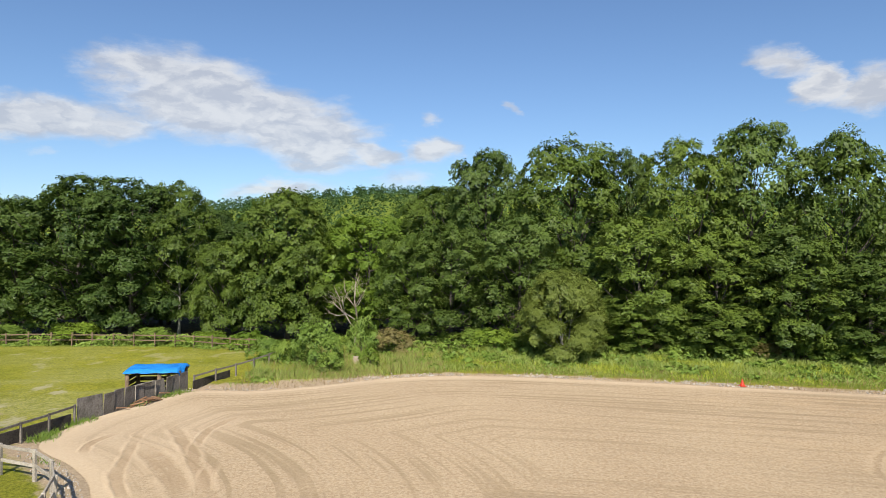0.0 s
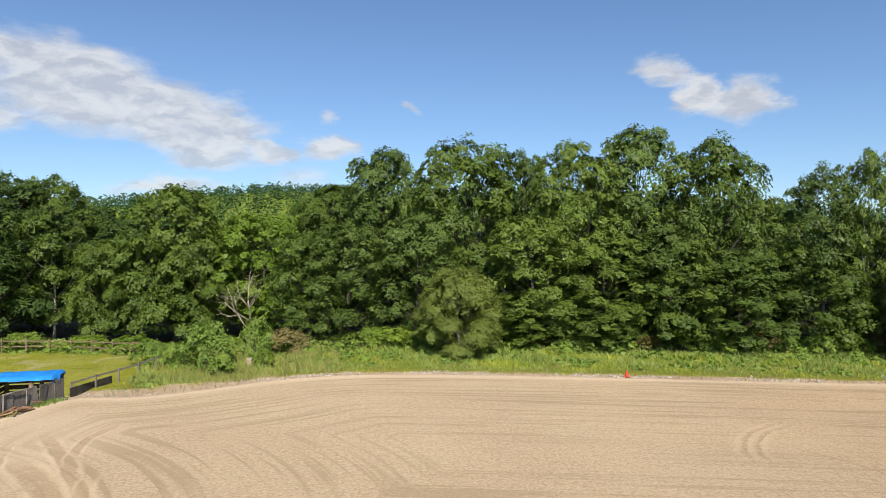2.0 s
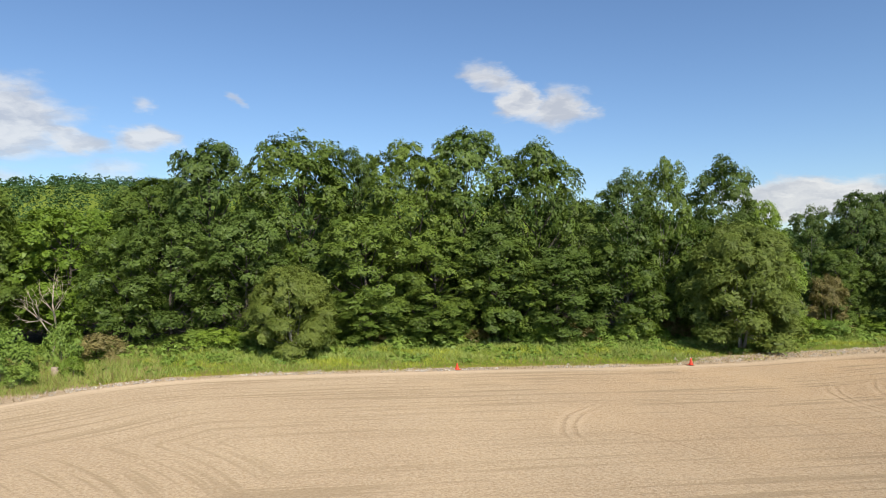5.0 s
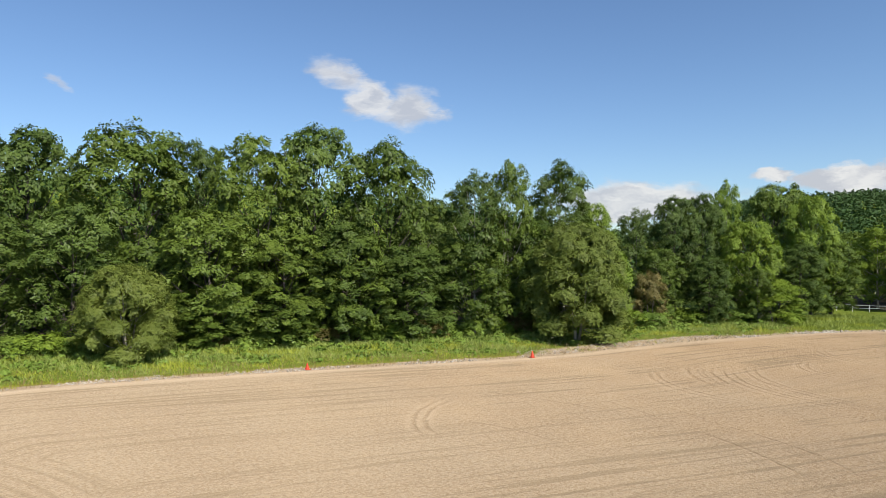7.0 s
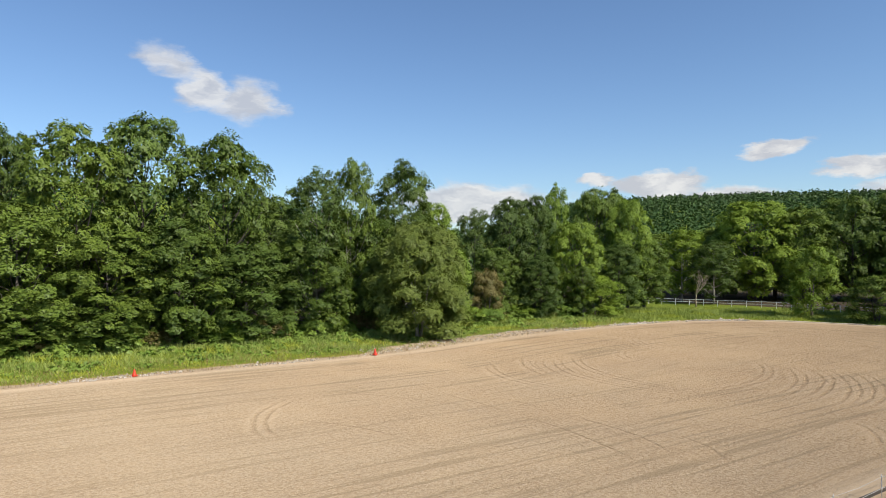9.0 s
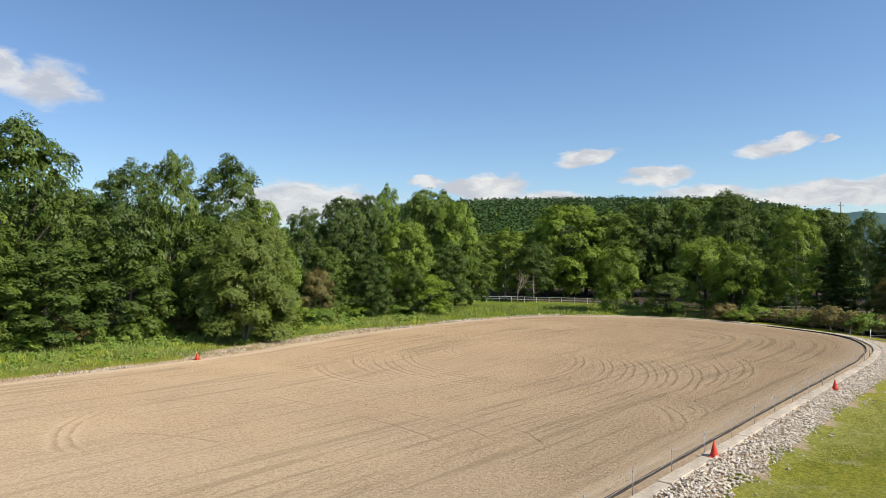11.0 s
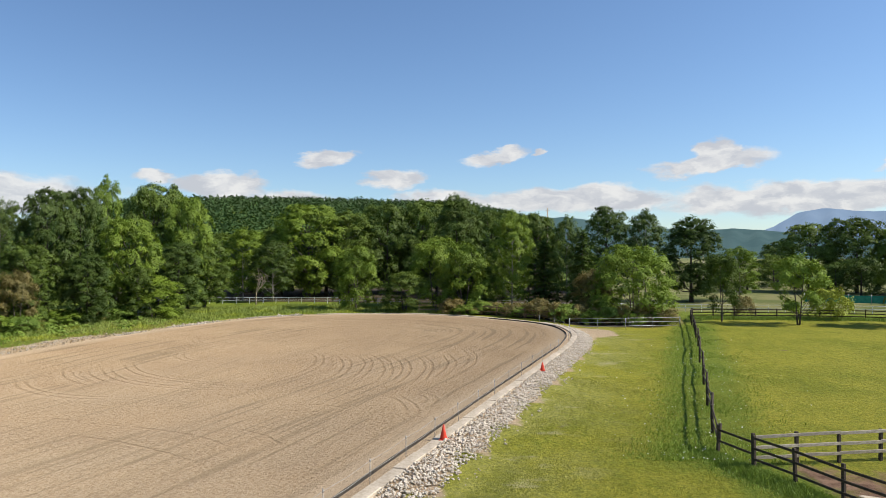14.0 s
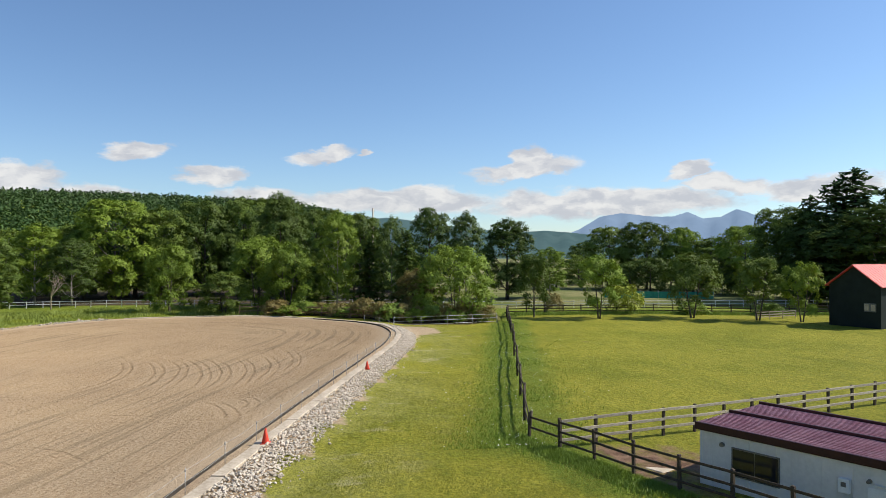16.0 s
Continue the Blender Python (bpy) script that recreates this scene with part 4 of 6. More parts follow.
def far_woods():
    """Wooded slopes up to the skyline: small crowns of leaf clumps and narrow conifers, in one sheet of growth."""
    r = np.random.default_rng(11)
    pts, nrm, siz = [], [], []
    for k in range(9000):
        a = radians(r.uniform(-98, -54) if r.uniform() < 0.6 else r.uniform(-54, 42))
        d = 190 + 270 * r.uniform(0, 1) ** 0.6
        x, y = -math.sin(a) * d, math.cos(a) * d
        pts.append((x, y))
        siz.append(d)
    p = np.array(pts)
    z = level(p[:, 0], p[:, 1], np.full(len(p), 99.0))
    d = np.array(siz)
    n = 34
    fir = r.uniform(0, 1, len(p)) < step(300, 400, d) * 0.92 * step(-5, 25, p[:, 0] - 0.84 * p[:, 1])
    tall = np.where(fir, r.uniform(6.2, 8.2, len(p)), r.uniform(6, 9, len(p)))
    wide = np.where(fir, 1.7, r.uniform(2.6, 4.0, len(p)))
    u = r.uniform(0, 1, (len(p), n))
    ang = r.uniform(0, math.tau, (len(p), n))
    prof = np.where(fir[:, None], 1.02 - u, np.sqrt(np.clip(1 - (2 * u - 0.9) ** 2, 0.05, 1)))
    rad = wide[:, None] * prof * r.uniform(0.7, 1.1, (len(p), n))
    leaf = np.stack([p[:, :1] + np.cos(ang) * rad, p[:, 1:] + np.sin(ang) * rad, z[:, None] + tall[:, None] * (0.1 + 0.9 * u) - 2.6], -1)
    out = np.stack([np.cos(ang) * 0.6, np.sin(ang) * 0.6, np.full_like(u, 0.75)], -1)
    for name, mask, mat, label in (("far_wood", ~fir, FAR_LEAF, "broadleaf wood covering the far hillside"), ("far_conifers", fir, NEEDLES, "dark conifers along the far wooded ridge")):
        c, f = leaf[mask].reshape(-1, 3), out[mask].reshape(-1, 3)
        ob = new(name, leaf_mesh(name, c, f, 0.9, mat, 1.3, 0.18))
        tagged(ob, label, "forest", kind="stuff")


far_woods()


def range_of_hills(name, azimuths, heights, far, mat, label, jag):
    """A ridge seen against the sky: a slope from the plain up to an uneven crest and down behind it."""
    r = np.random.default_rng(5)
    a = np.linspace(azimuths[0], azimuths[-1], 160)
    e = np.interp(a, azimuths, heights) + np.convolve(r.normal(0, jag, 200), np.ones(9) / 5, "same")[:160] * (np.interp(a, azimuths, heights) > 0.3)
    rows = []
    for k, (f, g) in enumerate(((0.8, 0.0), (0.87, 0.45), (0.94, 0.8), (1.0, 1.0), (1.1, 0.0))):
        z = far * f * np.tan(np.radians(e)) * g * (1 + 0.12 * np.sin(a * (1.7 + k) + k)) if 0 < k < 3 else far * f * np.tan(np.radians(e)) * g
        rows.append(np.stack([-np.sin(np.radians(a)) * far * f, np.cos(np.radians(a)) * far * f, z - 4 * (g == 0)], 1))
    v = np.concatenate(rows)
    n = len(a)
    faces = [(k * n + i + 1, k * n + i, (k + 1) * n + i, (k + 1) * n + i + 1) for k in range(4) for i in range(n - 1)]
    tagged(sheet(name, v, faces, mat, smooth=True), label, "mountain", kind="structure")


range_of_hills("backdrop_hills", [-135, -125, -118, -112, -110.5, -107, -104, -100, -97, -94, -91, -88], [0.4, 1.0, 1.3, 1.7, 2.0, 2.3, 2.1, 2.6, 2.9, 3.3, 3.1, 2.0], 1500, HILL_HAZE, "low wooded hills under painted blue haze", 0.05)
range_of_hills("backdrop_mountains", [-140, -132, -127, -123.5, -121.9, -120.8, -119.5, -118.3, -117.2, -115.2, -113.2, -111.5, -110, -106], [0.5, 1.7, 2.4, 3.1, 3.7, 3.1, 3.0, 3.5, 3.1, 3.2, 3.5, 3.1, 2.2, 0.5], 3900, MOUNTAIN, "far mountains with pointed peaks under painted blue haze", 0.06)

# ---- along the arena's edge ----
def along(line):
    return np.concatenate([[0], np.cumsum(np.hypot(*np.diff(line, axis=0).T))])


def at_length(line, s):
    """Place and heading at s metres along a line."""
    c = along(line)
    x, y = np.interp(s, c, line[:, 0]), np.interp(s, c, line[:, 1])
    x2, y2 = np.interp(s + 0.2, c, line[:, 0]), np.interp(s + 0.2, c, line[:, 1])
    return x, y, math.atan2(y2 - y, x2 - x)


def offset(line, d):
    """The line moved d metres to its right (outwards)."""
    t = np.gradient(line, axis=0)
    t = t / np.hypot(t[:, 0], t[:, 1])[:, None]
    return line + np.stack([t[:, 1], -t[:, 0]], 1) * d


def strip(name, line, width, low, high, mat, label, category):
    """A long kerb or board of rectangular section with bevelled upper edges."""
    a, b = offset(line, -width / 2), offset(line, width / 2)
    c = min(0.03, width / 4)
    rows = [(a, low), (a, high - c), (offset(line, -width / 2 + c), high), (offset(line, width / 2 - c), high), (b, high - c), (b, low)]
    n = len(line)
    v = np.concatenate([np.column_stack([r, np.full(n, z)]) for r, z in rows])
    faces = [(k * n + i, k * n + i + 1, (k + 1) * n + i + 1, (k + 1) * n + i) for k in range(5) for i in range(n - 1)]
    faces += [tuple(k * n for k in range(6)), tuple(k * n + n - 1 for k in reversed(range(6)))]
    return tagged(sheet(name, v, faces, mat), label, category, kind="structure")


south = OUTLINE[15:135]
strip("edge_board", offset(south, 0.04)[:66], 0.06, -0.2, 0.1, BLACK_BOARD, "black edging board along the arena sand", "edging")
concrete_line = offset(south, 0.78)


KERB_CUT = 20.0


def kerb_blocks():
    """A cast kerb in lengths of about two metres with joints."""
    base = empty("kerb", Matrix(), label="pale concrete kerb in cast lengths around the arena", category="kerb", kind="structure")
    total = along(concrete_line)[-1] - KERB_CUT
    s = 0.0
    meshes = {}
    while s < total - 2:
        x, y, a = at_length(concrete_line, s + 1)
        me = meshes.get("block")
        if me is None:
            bm = bmesh.new()
            box(bm, (1.985, 0.52, 0.4), Matrix.Translation((0, 0, -0.14)), 0.025)
            me = bpy.data.meshes.new("kerb_block")
            bm.to_mesh(me)
            bm.free()
            me.materials.append(CONCRETE)
            meshes["block"] = me
        o = new("kerb_block", me)
        o.parent = base
        o.matrix_world = Matrix.Translation((x, y, rng.uniform(-0.03, 0.01))) @ Euler((rng.uniform(-0.04, 0.04), 0, a + rng.uniform(-0.012, 0.012))).to_matrix().to_4x4()
        s += 2.0


kerb_blocks()


def rope_fence():
    """Thin steel rods with plastic holders and two white ropes."""
    base = empty("rope_fence", Matrix(), label="electric fence of thin steel rods with two white ropes", category="fence")
    line = offset(south, 0.45)[:58]
    total = along(line)[-1]
    bm = bmesh.new()
    tube(bm, [(0, 0, -0.2), (0, 0, 0.85)], [0.012, 0.012], 6)
    rod = part("rod", bm, STEEL, base)
    for z in (0.4, 0.76):
        bm = bmesh.new()
        tube(bm, [(0, 0, z - 0.04), (0, 0, z + 0.04)], [0.025, 0.025], 6)
        part("holder", bm, ROPE, rod)
    tops = []
    s, k = 1.0, 0
    while s < total:
        x, y, a = at_length(line, s)
        lean = Matrix.Translation((x, y, 0)) @ Euler((rng.uniform(-0.03, 0.03), rng.uniform(-0.03, 0.03), a)).to_matrix().to_4x4()
        if k == 0:
            rod.matrix_world = lean
        else:
            copy_thing(rod, lean).parent = base
        tops.append((x, y))
        s += 3.1
        k += 1
    for z in (0.4, 0.76):
        bm = bmesh.new()
        pts = []
        for (x, y), (x2, y2) in zip(tops, tops[1:]):
            for u in (0, 0.5):
                pts.append((x + (x2 - x) * u, y + (y2 - y) * u, z - 0.05 * (u == 0.5)))
        tube(bm, pts, [0.007] * len(pts), 5)
        part("rope", bm, ROPE, base, "white fence rope")


rope_fence()


def traffic_cone(x, y, tall):
    z = 0.02
    ob = empty("traffic_cone", Matrix.Translation((x, y, z)), label="red-orange plastic traffic cone at the arena's edge", category="cone", group="traffic cones")
    bm = bmesh.new()
    tube(bm, [(0, 0, 0.03), (0, 0, 0.08), (0, 0, tall * 0.5), (0, 0, tall)], [0.17, 0.15, 0.095, 0.03], 14)
    part("body", bm, CONE_RED, ob)
    bm = bmesh.new()
    box(bm, (0.38, 0.38, 0.035), Matrix.Translation((0, 0, 0.018)), 0.012)
    part("base", bm, CONE_RED, ob)


for x, y, tall in ((27.7, 2.55, 0.62), (45.0, -2.2, 0.55), (19.3, 44.0, 0.44), (35.8, 39.0, 0.5)):
    traffic_cone(x, y, tall)


# ---- stones ----
def stone_meshes(count, mat):
    out = []
    for k in range(count):
        bm = bmesh.new()
        bmesh.ops.create_icosphere(bm, subdivisions=1, radius=0.5)
        for v in bm.verts:
            v.co *= rng.uniform(0.62, 1.12)
            v.co.z *= 0.66
        me = bpy.data.meshes.new("stone")
        bm.to_mesh(me)
        bm.free()
        me.materials.append(mat)
        out.append(me)
    return out


STONES = stone_meshes(14, STONE)


def stone_bank():
    """Loose pale rubble on the slope below the kerb: the nearest stones singly, the rest in one heap."""
    base = empty("stone_bank", Matrix(), label="bank of loose pale grey rubble stones below the kerb", category="stones", kind="structure")
    r = np.random.default_rng(21)
    total = along(south)[-1]
    verts, faces, single = [], [], 0
    shapes = [(np.array([v.co for v in me.vertices]), [tuple(p.vertices) for p in me.polygons]) for me in STONES]
    for k in range(10000):
        s = r.uniform(0, 66)
        d = 1.06 + r.beta(1.3, 1.5) * np.interp(s, [0, 20, 50, 66], [1.65, 1.6, 1.5, 1.15])
        if r.uniform() < 0.035:
            d += r.uniform(0.3, 1.0)
        x, y, a = at_length(south, s)
        x, y = x + math.sin(a) * d, y - math.cos(a) * d
        size = r.uniform(0.06, 0.16) * (1.5 if r.uniform() < 0.08 else 1)
        z = float(np.interp(d, [1.1, 3.0, 9], [0.02, -0.36, -0.36])) + size * r.uniform(0.0, 0.25)
        turn = Euler((r.normal(0, 0.35), r.normal(0, 0.35), r.uniform(0, 6)))
        scale = (size * r.uniform(0.8, 1.4), size * r.uniform(0.7, 1.1), size)
        if 9 < s < 13 and size > 0.13 and single < 290:
            o = new("stone", STONES[k % 14])
            o.parent = base
            o.matrix_world = Matrix.LocRotScale((x, y, z), turn, scale)
            single += 1
        else:
            v, f = shapes[k % 14]
            n = len(verts)
            verts.extend((v * scale) @ np.array(turn.to_matrix()).T + (x, y, z))
            faces.extend(tuple(i + n for i in q) for q in f)
    tagged(sheet("rubble", verts, faces, STONE_HEAP, base), kind="stuff")


STONE_HEAP = surface("stone_heap", (0.34, 0.285, 0.215), (0.67, 0.585, 0.47), 2.2, 0.9, fine=3, bump=0.4)
EDGE_STONE = surface("edge_stone", (0.25, 0.205, 0.155), (0.58, 0.51, 0.42), 1.2, 0.9, fine=5, bump=0.4)
stone_bank()


def edge_stones():
    """Small stones scattered along the weedy northern edge of the sand."""
    r = np.random.default_rng(22)
    north = OUTLINE[112:336]
    total = along(north)[-1]
    verts, faces = [], []
    shapes = [(np.array([v.co for v in me.vertices]), [tuple(p.vertices) for p in me.polygons]) for me in STONES]
    for k in range(4000):
        s = r.uniform(0, total)
        x, y, a = at_length(north, s)
        rubble, boulders = 36 < x < 60, 60 < x < 90
        if not rubble and 0.25 < np.sin(x * 0.6) + r.uniform(-1, 1) * 0.8:
            continue
        d = 0.25 + abs(r.normal(0, 0.55)) + (r.uniform(0, 2.2) if rubble else 0)
        x, y = x + math.sin(a) * d, y - math.cos(a) * d
        size = r.uniform(0.06, 0.2) * (1.7 if r.uniform() < 0.06 else 1) * (1.5 if boulders else 0.6 if x < -9 else 1)
        turn = Euler(r.uniform(0, 6, 3))
        n = len(verts)
        v, f = shapes[k % 14]
        verts.extend((v * size) @ np.array(turn.to_matrix()).T + (x, y, float(level(x, y)) + size * 0.08))
        faces.extend(tuple(i + n for i in q) for q in f)
    tagged(sheet("edge_stones", verts, faces, EDGE_STONE), "pale stones strewn along the weedy edge of the sand", "stones", kind="stuff")


edge_stones()

# ---- wooden fences ----
def post_mesh(name, size, tall, mat, rounded=False):
    bm = bmesh.new()
    if rounded:
        tube(bm, [(0, 0, -0.3), (0, 0, tall * 0.5), (0, 0, tall)], [size / 2, size / 2.1, size / 2.3], 10)
    else:
        box(bm, (size, size, tall + 0.3), Matrix.Translation((0, 0, (tall - 0.3) / 2)), size * 0.1)
    me = bpy.data.meshes.new(name)
    bm.to_mesh(me)
    bm.free()
    me.materials.append(mat)
    return me


def rail_fence(name, label, points, spacing, tall, rails, mat, rail_mat=None, post=0.12, rail=(0.045, 0.11), wobble=0.0, rounded=False, ground=None, side=0.0):
    """Posts along a line with rails between them; each post and each rail is a piece of its own."""
    r = np.random.default_rng(len(label))
    line = np.array(points, float)
    base = empty(name, Matrix(), label=label, category="fence")
    total = along(line)[-1]
    count = max(1, round(total / spacing))
    me = post_mesh("post", post, tall, mat, rounded)
    bm = bmesh.new()
    box(bm, (1, rail[0], rail[1]), None, 0.008)
    rail_me = bpy.data.meshes.new("rail")
    bm.to_mesh(rail_me)
    bm.free()
    rail_me.materials.append(rail_mat or mat)
    spots = []
    for k in range(count + 1):
        s = total * k / count
        x, y, a = at_length(line, min(s, total - 0.25))
        x, y = np.interp(s, along(line), line[:, 0]), np.interp(s, along(line), line[:, 1])
        x, y = x + r.normal(0, wobble), y + r.normal(0, wobble)
        z = float(level(x, y)) if ground is None else ground
        spots.append(Vector((x, y, z)))
        o = new("post", me)
        o.parent = base
        o.matrix_world = Matrix.LocRotScale((x, y, z), Euler((r.normal(0, 0.02 + wobble * 0.2), r.normal(0, 0.02 + wobble * 0.2), a)), (1, 1, 1 + r.normal(0, 0.02 + wobble * 0.3)))
    for p, q in zip(spots, spots[1:]):
        d = q - p
        a = math.atan2(d.y, d.x)
        out = Vector((math.sin(a), -math.cos(a), 0)) * side
        for h in rails:
            p1, q1 = p + out + Vector((0, 0, h + r.normal(0, 0.01 + wobble * 0.3))), q + out + Vector((0, 0, h + r.normal(0, 0.01 + wobble * 0.3)))
            e = q1 - p1
            o = new("rail", rail_me)
            o.parent = base
            o.matrix_world = Matrix.LocRotScale((p1 + q1) / 2, Euler((0, -math.asin(e.z / e.length), a)), (e.length + 0.06, 1, 1))
    return base


rail_fence("paddock_fence", "dark weathered wooden fence with two crooked rails across the pasture", [(28.3, -8.6), (41.3, -11.6), (50.1, -13.7), (63.7, -16.9), (76.7, -19.8), (88, -22.3)], 3.0, 1.3, (0.62, 1.12), DARK_WOOD, post=0.15, wobble=0.07, rounded=True)
rail_fence("yard_fence", "dark wooden yard fence with three rails", [(26.5, -9.4), (23.0, -10.95), (19.7, -12.6), (14.2, -15.3)], 1.85, 1.25, (0.35, 0.75, 1.15), DARK_WOOD, post=0.11, rail=(0.04, 0.09), side=0.06)
rail_fence("yard_fence", "dark wooden fence link between corner posts", [(28.3, -8.6), (26.5, -9.4)], 2.0, 1.2, (0.5, 0.95), DARK_WOOD, post=0.11, rail=(0.04, 0.09))
rail_fence("pasture_fence", "weathered grey wooden fence with three pale rails round the pasture", [(26.6, -9.4), (28.5, -16.5), (31.7, -27.7), (34.5, -37.5), (37, -46)], 1.85, 1.25, (0.38, 0.75, 1.16), DARK_WOOD, GREY_WOOD, post=0.12, rail=(0.05, 0.12), side=0.07)
rail_fence("far_fence", "dark wooden fence with three rails at the pasture's far side", [(88, -22.5), (88.5, -41), (86, -48), (84.5, -56), (82, -68)], 2.6, 1.3, (0.4, 0.75, 1.12), DARK_WOOD, post=0.13)
rail_fence("white_fence", "white two-rail fence beyond the arena's end", [(99, 56), (99.4, 45), (101, 38), (101.2, 29), (100, 18), (98.5, 6), (98, 0)], 2.0, 0.95, (0.5, 0.88), PLASTIC, PLASTIC, post=0.07, rail=(0.035, 0.055))
rail_fence("white_fence", "white two-rail fence behind the far trees", [(98, 0), (99, -20), (98, -45), (95, -75)], 2.2, 1.05, (0.55, 0.98), PLASTIC, PLASTIC, post=0.07, rail=(0.035, 0.055))
rail_fence("arena_fence", "weathered brown fence with two rails behind the arena's far kerb", [(87.5, 12), (87.8, 8), (83.5, 0.5), (78.5, -4.8)], 2.3, 1.2, (0.5, 1.05), BROWN_WOOD, post=0.11)
rail_fence("meadow_fence", "brown wooden fence with two rails along the wood", [(-52, 67.5), (-38.8, 68.7), (-26.5, 68.3), (-21, 66.5), (-16.6, 65)], 2.1, 1.3, (0.6, 1.1), BROWN_WOOD, post=0.13, wobble=0.03)
rail_fence("meadow_fence", "grey wooden fence with one top rail above the meadow", [(-15.6, 43), (-13.6, 47.7), (-12.4, 51.3), (-11.5, 56)], 2.0, 0.82, (0.72,), BOARD_WOOD, post=0.1)
rail_fence("meadow_fence", "grey wooden fence with one top rail beside the arena's corner", [(-21.2, 20), (-18.7, 28), (-17.95, 33.4)], 1.7, 1.0, (0.93,), BOARD_WOOD, post=0.09, ground=-0.12)
rail_fence("corner_fence", "pale weathered wooden corner fence with two rails by the path", [(-20, 25.8), (-16.3, 25.4), (-14.4, 24.6), (-13.0, 23.1), (-12.1, 21.3), (-11.4, 19), (-11, 13)], 1.75, 1.15, (0.55, 1.08), GREY_WOOD, post=0.12, rail=(0.06, 0.12))

rail_fence("hurdle", "short pale weathered wooden hurdle at the pasture's far side", [(77.0, -51.2), (79.1, -58.1)], 2.2, 1.0, (0.3, 0.6, 0.9), GREY_WOOD, post=0.1)


def pipe_gate():
    """A galvanised three-pipe gate across the grass at the arena's far corner."""
    base = empty("pipe_gate", Matrix(), label="long galvanised steel pipe gate across the grass", category="gate")
    a, b = Vector((73.5, -6.2, -0.4)), Vector((77.2, -18.5, -0.45))
    for h in (0.3, 0.72, 1.15):
        bm = bmesh.new()
        tube(bm, [a + Vector((0, 0, h)), b + Vector((0, 0, h))], [0.022, 0.022], 8)
        part("pipe", bm, STEEL, base)
    for u in (0, 0.25, 0.5, 0.75, 1):
        p = a.lerp(b, u)
        bm = bmesh.new()
        tube(bm, [p + Vector((0, 0, -0.1)), p + Vector((0, 0, 1.25 if u in (0, 1) else 1.15))], [0.045 if u in (0, 1) else 0.025] * 2, 8)
        part("upright", bm, STEEL, base)


pipe_gate()


# ---- the hut and boards by the meadow ----
def board_wall():
    """Grey sheets on edge that hold the arena's sand, uneven and weathered."""
    base = empty("board_wall", Matrix(), label="weathered grey boards on edge holding back the sand", category="boards")
    line = np.array([(-17.9, 33.6), (-17.3, 35.8), (-16.95, 37.7), (-16.5, 39.4), (-16.15, 40.9), (-15.75, 42.4)])
    marks = [0, 1.7, 2.5, 3.3, 4.1, 5.0, 5.9, 6.9, 7.5, 8.2, 9.0]
    for k, (u, v) in enumerate(zip(marks, marks[1:])):
        x, y, _ = at_length(line, u)
        x2, y2, _ = at_length(line, v - 0.02)
        tall = (1.42, 1.36, 1.4, 1.38, 1.34, 1.25, 1.31, 1.36, 1.33, 1.38)[k]
        length = math.hypot(x2 - x, y2 - y)
        bm = bmesh.new()
        box(bm, (length, 0.05, tall), Matrix.Translation((0, 0, tall / 2 - 0.3)), 0.008)
        o = part("board", bm, BOARD_WOOD, base)
        o.matrix_world = Matrix.LocRotScale(((x + x2) / 2, (y + y2) / 2, 0), Euler((rng.normal(0, 0.05), rng.normal(0, 0.015), math.atan2(y2 - y, x2 - x))), None)
    bm = bmesh.new()
    for u in (4.2, 5.85):
        x, y, a = at_length(line, u)
        box(bm, (0.06, 0.05, 0.85), Matrix.LocRotScale((x + 0.07, y - 0.03, 0.65), Euler((0, 0, a)), None), 0.006)
    x, y, a = at_length(line, 5.0)
    box(bm, (1.7, 0.05, 0.06), Matrix.LocRotScale((x + 0.07, y - 0.03, 1.05), Euler((0, 0, a)), None), 0.006)
    part("brace", bm, GREY_WOOD, base, "pale batten frame nailed to the boards")
    for a, b, low, high in ((Vector((-22.5, 22.2, 0)), Vector((-19.3, 28.3, 0)), -0.3, 0.42), (Vector((-19.2, 28.4, 0)), Vector((-18.0, 33.2, 0)), -0.3, 0.5), (Vector((-15.6, 42.8, 0)), Vector((-14.6, 47, 0)), -0.3, 0.4)):
        d = b - a
        bm = bmesh.new()
        box(bm, (d.length, 0.06, high - low), Matrix.Translation((0, 0, (high + low) / 2)), 0.01)
        o = part("low_board", bm, BLACK_BOARD, base, "dark low board")
        o.matrix_world = Matrix.LocRotScale((a + b) / 2, Euler((0, 0, math.atan2(d.y, d.x))), None)


board_wall()


